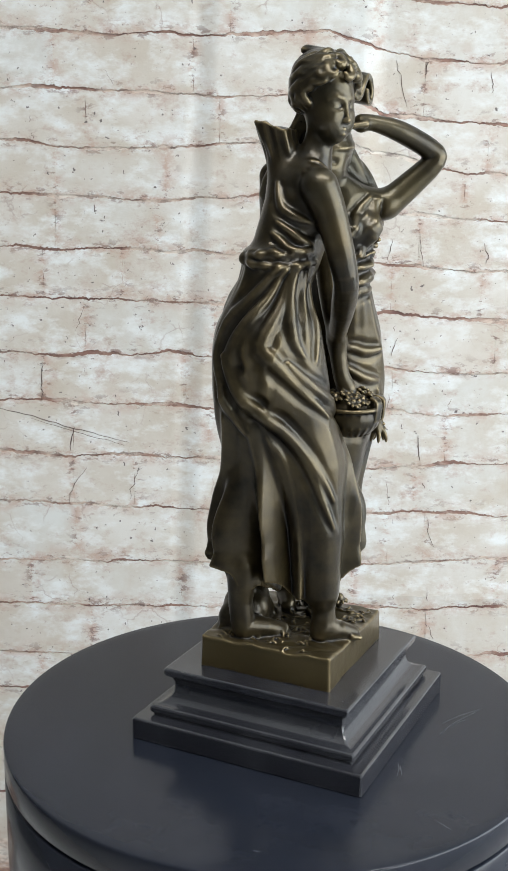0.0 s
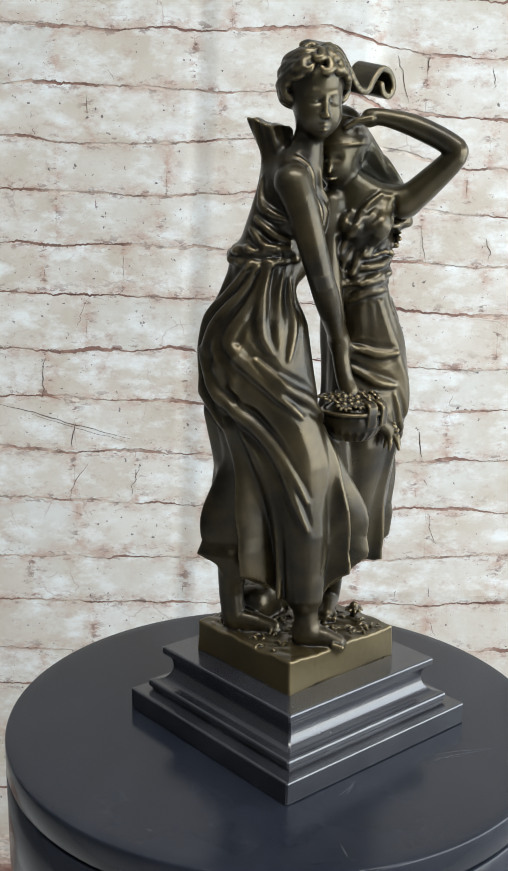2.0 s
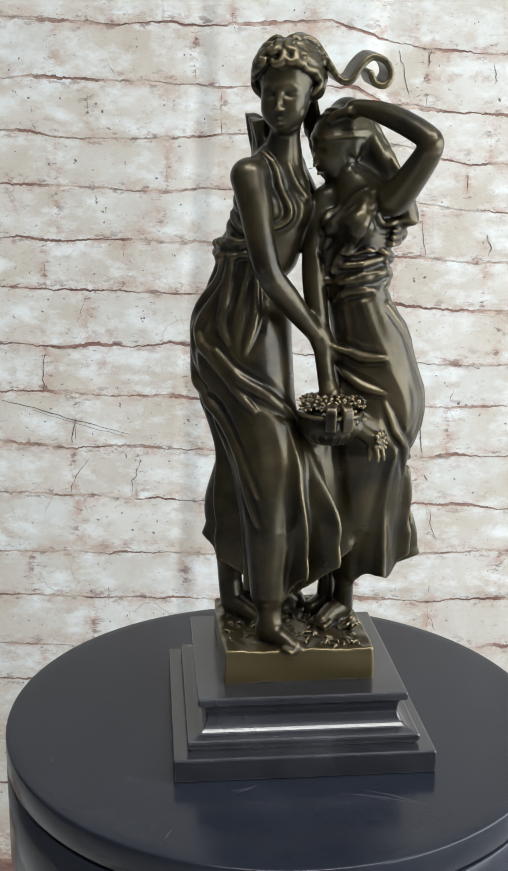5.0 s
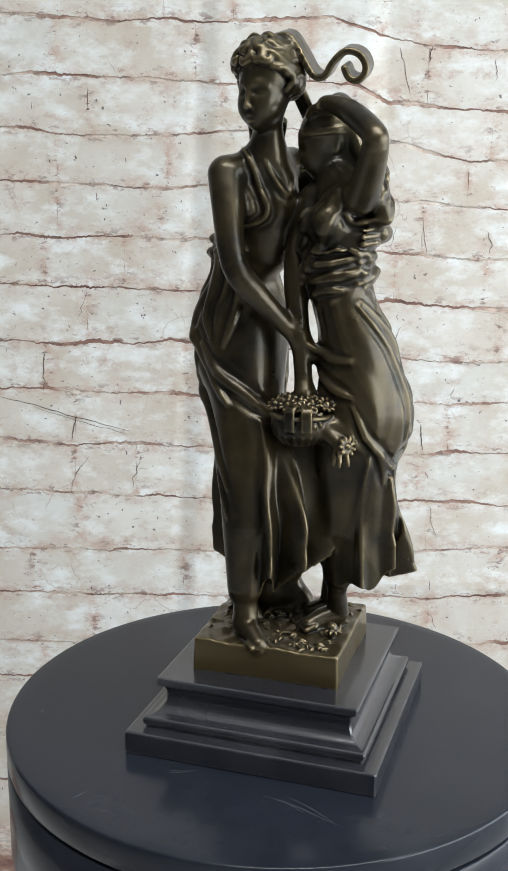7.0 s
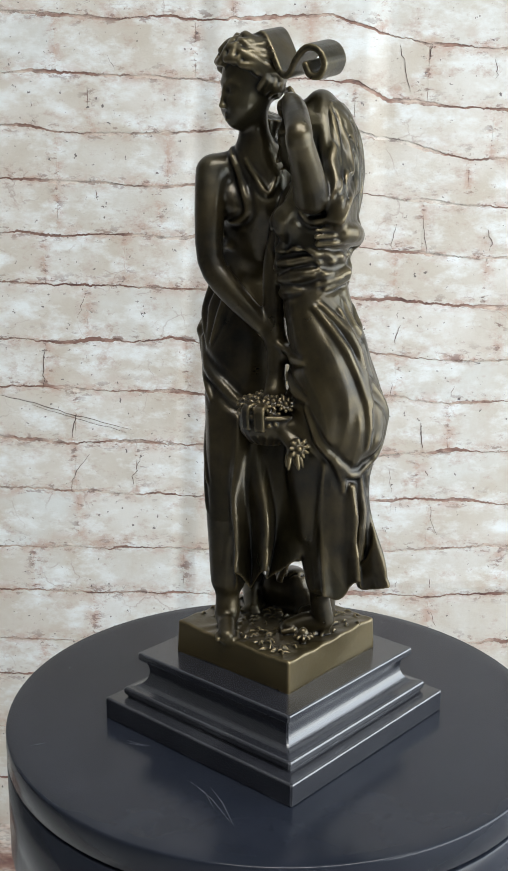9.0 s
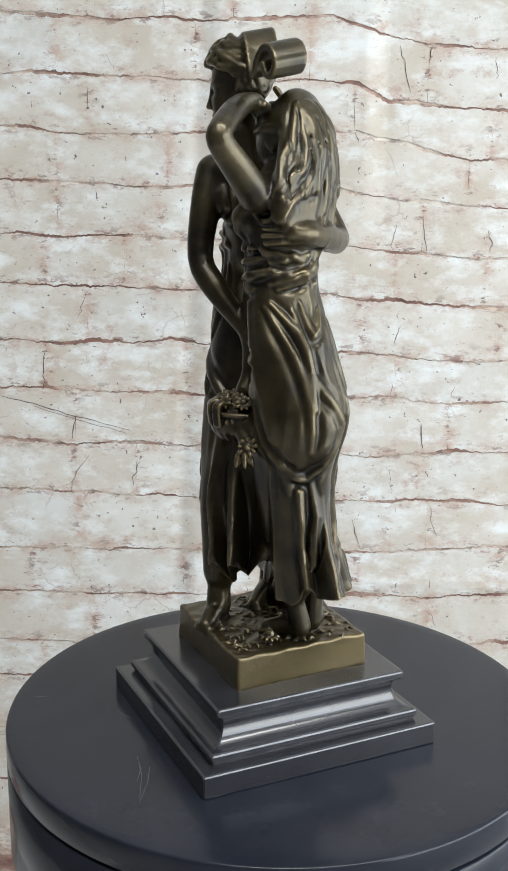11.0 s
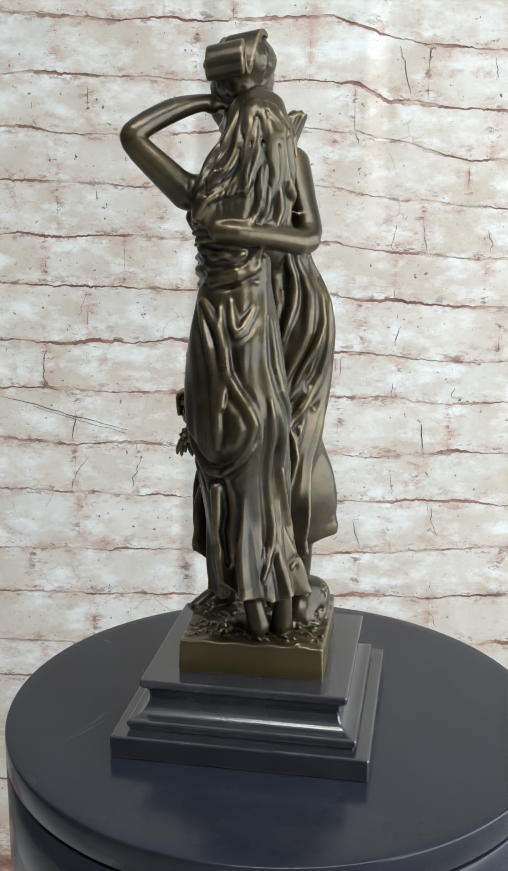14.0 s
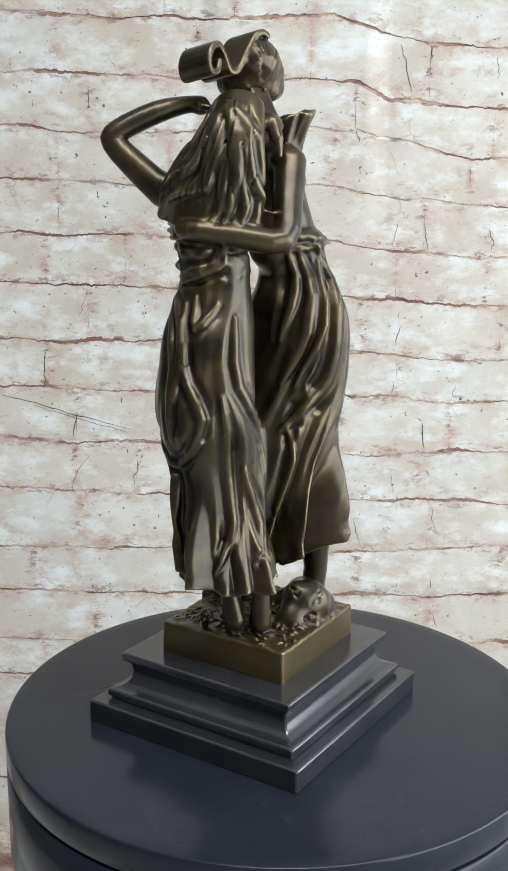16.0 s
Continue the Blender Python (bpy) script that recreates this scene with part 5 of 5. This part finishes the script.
    fold(0.0018, (0.0465, 0.0611, 0.2355), (0.0375, 0.0726, 0.2081), (0.0298, 0.0758, 0.1853))
    fold(0.0022, (0.0398, 0.0627, 0.2995), (0.0241, 0.0801, 0.2724), (0.0230, 0.0912, 0.2395))
    fold(0.0018, (-0.0153, -0.0195, 0.3181), (-0.0260, -0.0117, 0.2781), (-0.0108, 0.0006, 0.2360))
    fold(0.0018, (-0.0114, 0.0073, 0.2086), (-0.0148, 0.0084, 0.1730), (-0.0110, 0.0112, 0.1397))
    press_folds()


def incise(r, pts, k=0.0009):
    """A fine groove along the surface."""
    line = [settle(q) for q in spline(pts)]
    m = len(line)
    limb(k, *[(*(p + n * 0.3 * r), r * (0.05 + 0.95 * math.sin(math.pi * (i + 0.5) / m))) for i, (p, n) in enumerate(line)], hollow=True)


def strands():
    """Fine grooves between the strands of the long hair, and the gathers of the head cloth."""
    left = ((0.0215, 0.0440, 0.4120), (0.0270, 0.0590, 0.398), (0.0370, 0.0730, 0.376), (0.0410, 0.0770, 0.358))
    mid = ((0.0120, 0.0460, 0.4175), (0.0100, 0.0625, 0.397), (0.0145, 0.0720, 0.375), (0.0165, 0.0700, 0.356))
    right = ((0.0010, 0.0400, 0.4140), (-0.0070, 0.0490, 0.397), (-0.0110, 0.0510, 0.375), (-0.0090, 0.0520, 0.356))
    rnd = random.Random(12)
    for i in range(20):
        u = (i + rnd.uniform(-0.4, 0.4)) / 19
        la, lm, lr = 2 * (u - 0.5) * (u - 1), 4 * u * (1 - u), 2 * u * (u - 0.5)
        drop = rnd.uniform(-0.010, 0.003)
        wave = [0.0, rnd.uniform(-0.0012, 0.0012), rnd.uniform(-0.002, 0.002), rnd.uniform(-0.002, 0.002)]
        incise(rnd.uniform(0.0005, 0.0008), [tuple(la * Vector(p) + lm * Vector(q) + lr * Vector(r) + Vector((w, -w, drop))) for p, q, r, w in zip(left, mid, right, wave)])
    knot = Vector((0.0110, 0.0110, 0.4260))
    for i in range(11):
        a = radians(-35 + 16 * i)
        far = Vector((0.0190 - 0.016 * math.cos(a) * 0.4, -0.001 + 0.018 * math.cos(a), 0.440 + 0.020 * math.sin(a)))
        bow = Vector((-0.010, 0.004, 0.004))
        incise(rnd.uniform(0.0007, 0.0011), [tuple(knot), tuple(knot.lerp(far, 0.5) + bow), tuple(far)])


def skin():
    """The surface of the field as quads."""
    inside = FIELD < 0
    n = np.zeros(tuple(q - 1 for q in SHAPE), np.int8)
    for i in (0, 1):
        for j in (0, 1):
            for k in (0, 1):
                n += inside[i:SHAPE[0] - 1 + i, j:SHAPE[1] - 1 + j, k:SHAPE[2] - 1 + k]
    cells = np.argwhere((n > 0) & (n < 8))
    index = np.full(n.shape, -1, np.int32)
    index[tuple(cells.T)] = np.arange(len(cells))
    total, count = np.zeros((len(cells), 3)), np.zeros(len(cells))
    corner = [np.array((i, j, k)) for i in (0, 1) for j in (0, 1) for k in (0, 1)]
    for a in corner:
        for axis in range(3):
            if a[axis]:
                continue
            b = a.copy()
            b[axis] = 1
            fa, fb = FIELD[tuple((cells + a).T)], FIELD[tuple((cells + b).T)]
            cross = (fa < 0) != (fb < 0)
            t = np.where(cross, fa / np.where(cross, fa - fb, 1), 0)
            total += np.where(cross[:, None], a + t[:, None] * (b - a), 0)
            count += cross
    verts = LO + STEP * (cells + total / count[:, None])
    quads = []
    for axis in range(3):
        e = np.zeros(3, int)
        e[axis] = 1
        u, v = np.roll(e, 1), np.roll(e, 2)
        lo = [slice(1, -1)] * 3
        a = inside[tuple(slice(1, s - 1) for s in SHAPE)]
        b = inside[tuple(slice(1 + d, s - 1 + d) for s, d in zip(SHAPE, e))]
        for flip, mask in ((0, a & ~b), (1, ~a & b)):
            p = np.argwhere(mask) + 1
            q = [index[tuple((p - w).T)] for w in (u + v, v, 0 * u, u)]
            quads.append(np.stack(q[::-1] if flip else q, 1))
    quads = np.concatenate(quads)
    return verts, quads[(quads >= 0).all(1)]


def build_statue():
    base_block()
    figure_one()
    figure_two()
    head_one()
    head_two()
    folds()
    basket()
    strands()
    for axis in range(3):
        FIELD[1:-1, 1:-1, 1:-1] = (0.64 * FIELD + 0.18 * (np.roll(FIELD, 1, axis) + np.roll(FIELD, -1, axis)))[1:-1, 1:-1, 1:-1]
    verts, quads = skin()
    me = bpy.data.meshes.new("statue")
    me.vertices.add(len(verts))
    me.vertices.foreach_set("co", verts.astype(np.float32).ravel())
    me.loops.add(quads.size)
    me.loops.foreach_set("vertex_index", quads.astype(np.int32).ravel())
    me.polygons.add(len(quads))
    me.polygons.foreach_set("loop_start", np.arange(0, quads.size, 4, dtype=np.int32))
    me.polygons.foreach_set("use_smooth", np.ones(len(quads), bool))
    me.update(calc_edges=True)
    me.validate()
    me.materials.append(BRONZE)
    return new("statue", me)


statue = tagged(build_statue(), "dark bronze statue of two draped maidens with a flower basket", "statue")
# ---------------------------------------------------------------- end of statue

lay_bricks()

# ---------------------------------------------------------------- movement
def motions():
    walk(top_disc, [(t, pose(0, 0, 0, 0, 0, a)) for t, a in TURN])
    for ob, x, y in ((plinth, 0.0118, 0.0084), (statue, 0, 0)):
        walk(ob, [(t, pose(0, 0, TOP, 0, 0, a) @ pose(x, y, 0)) for t, a in TURN])


motions()
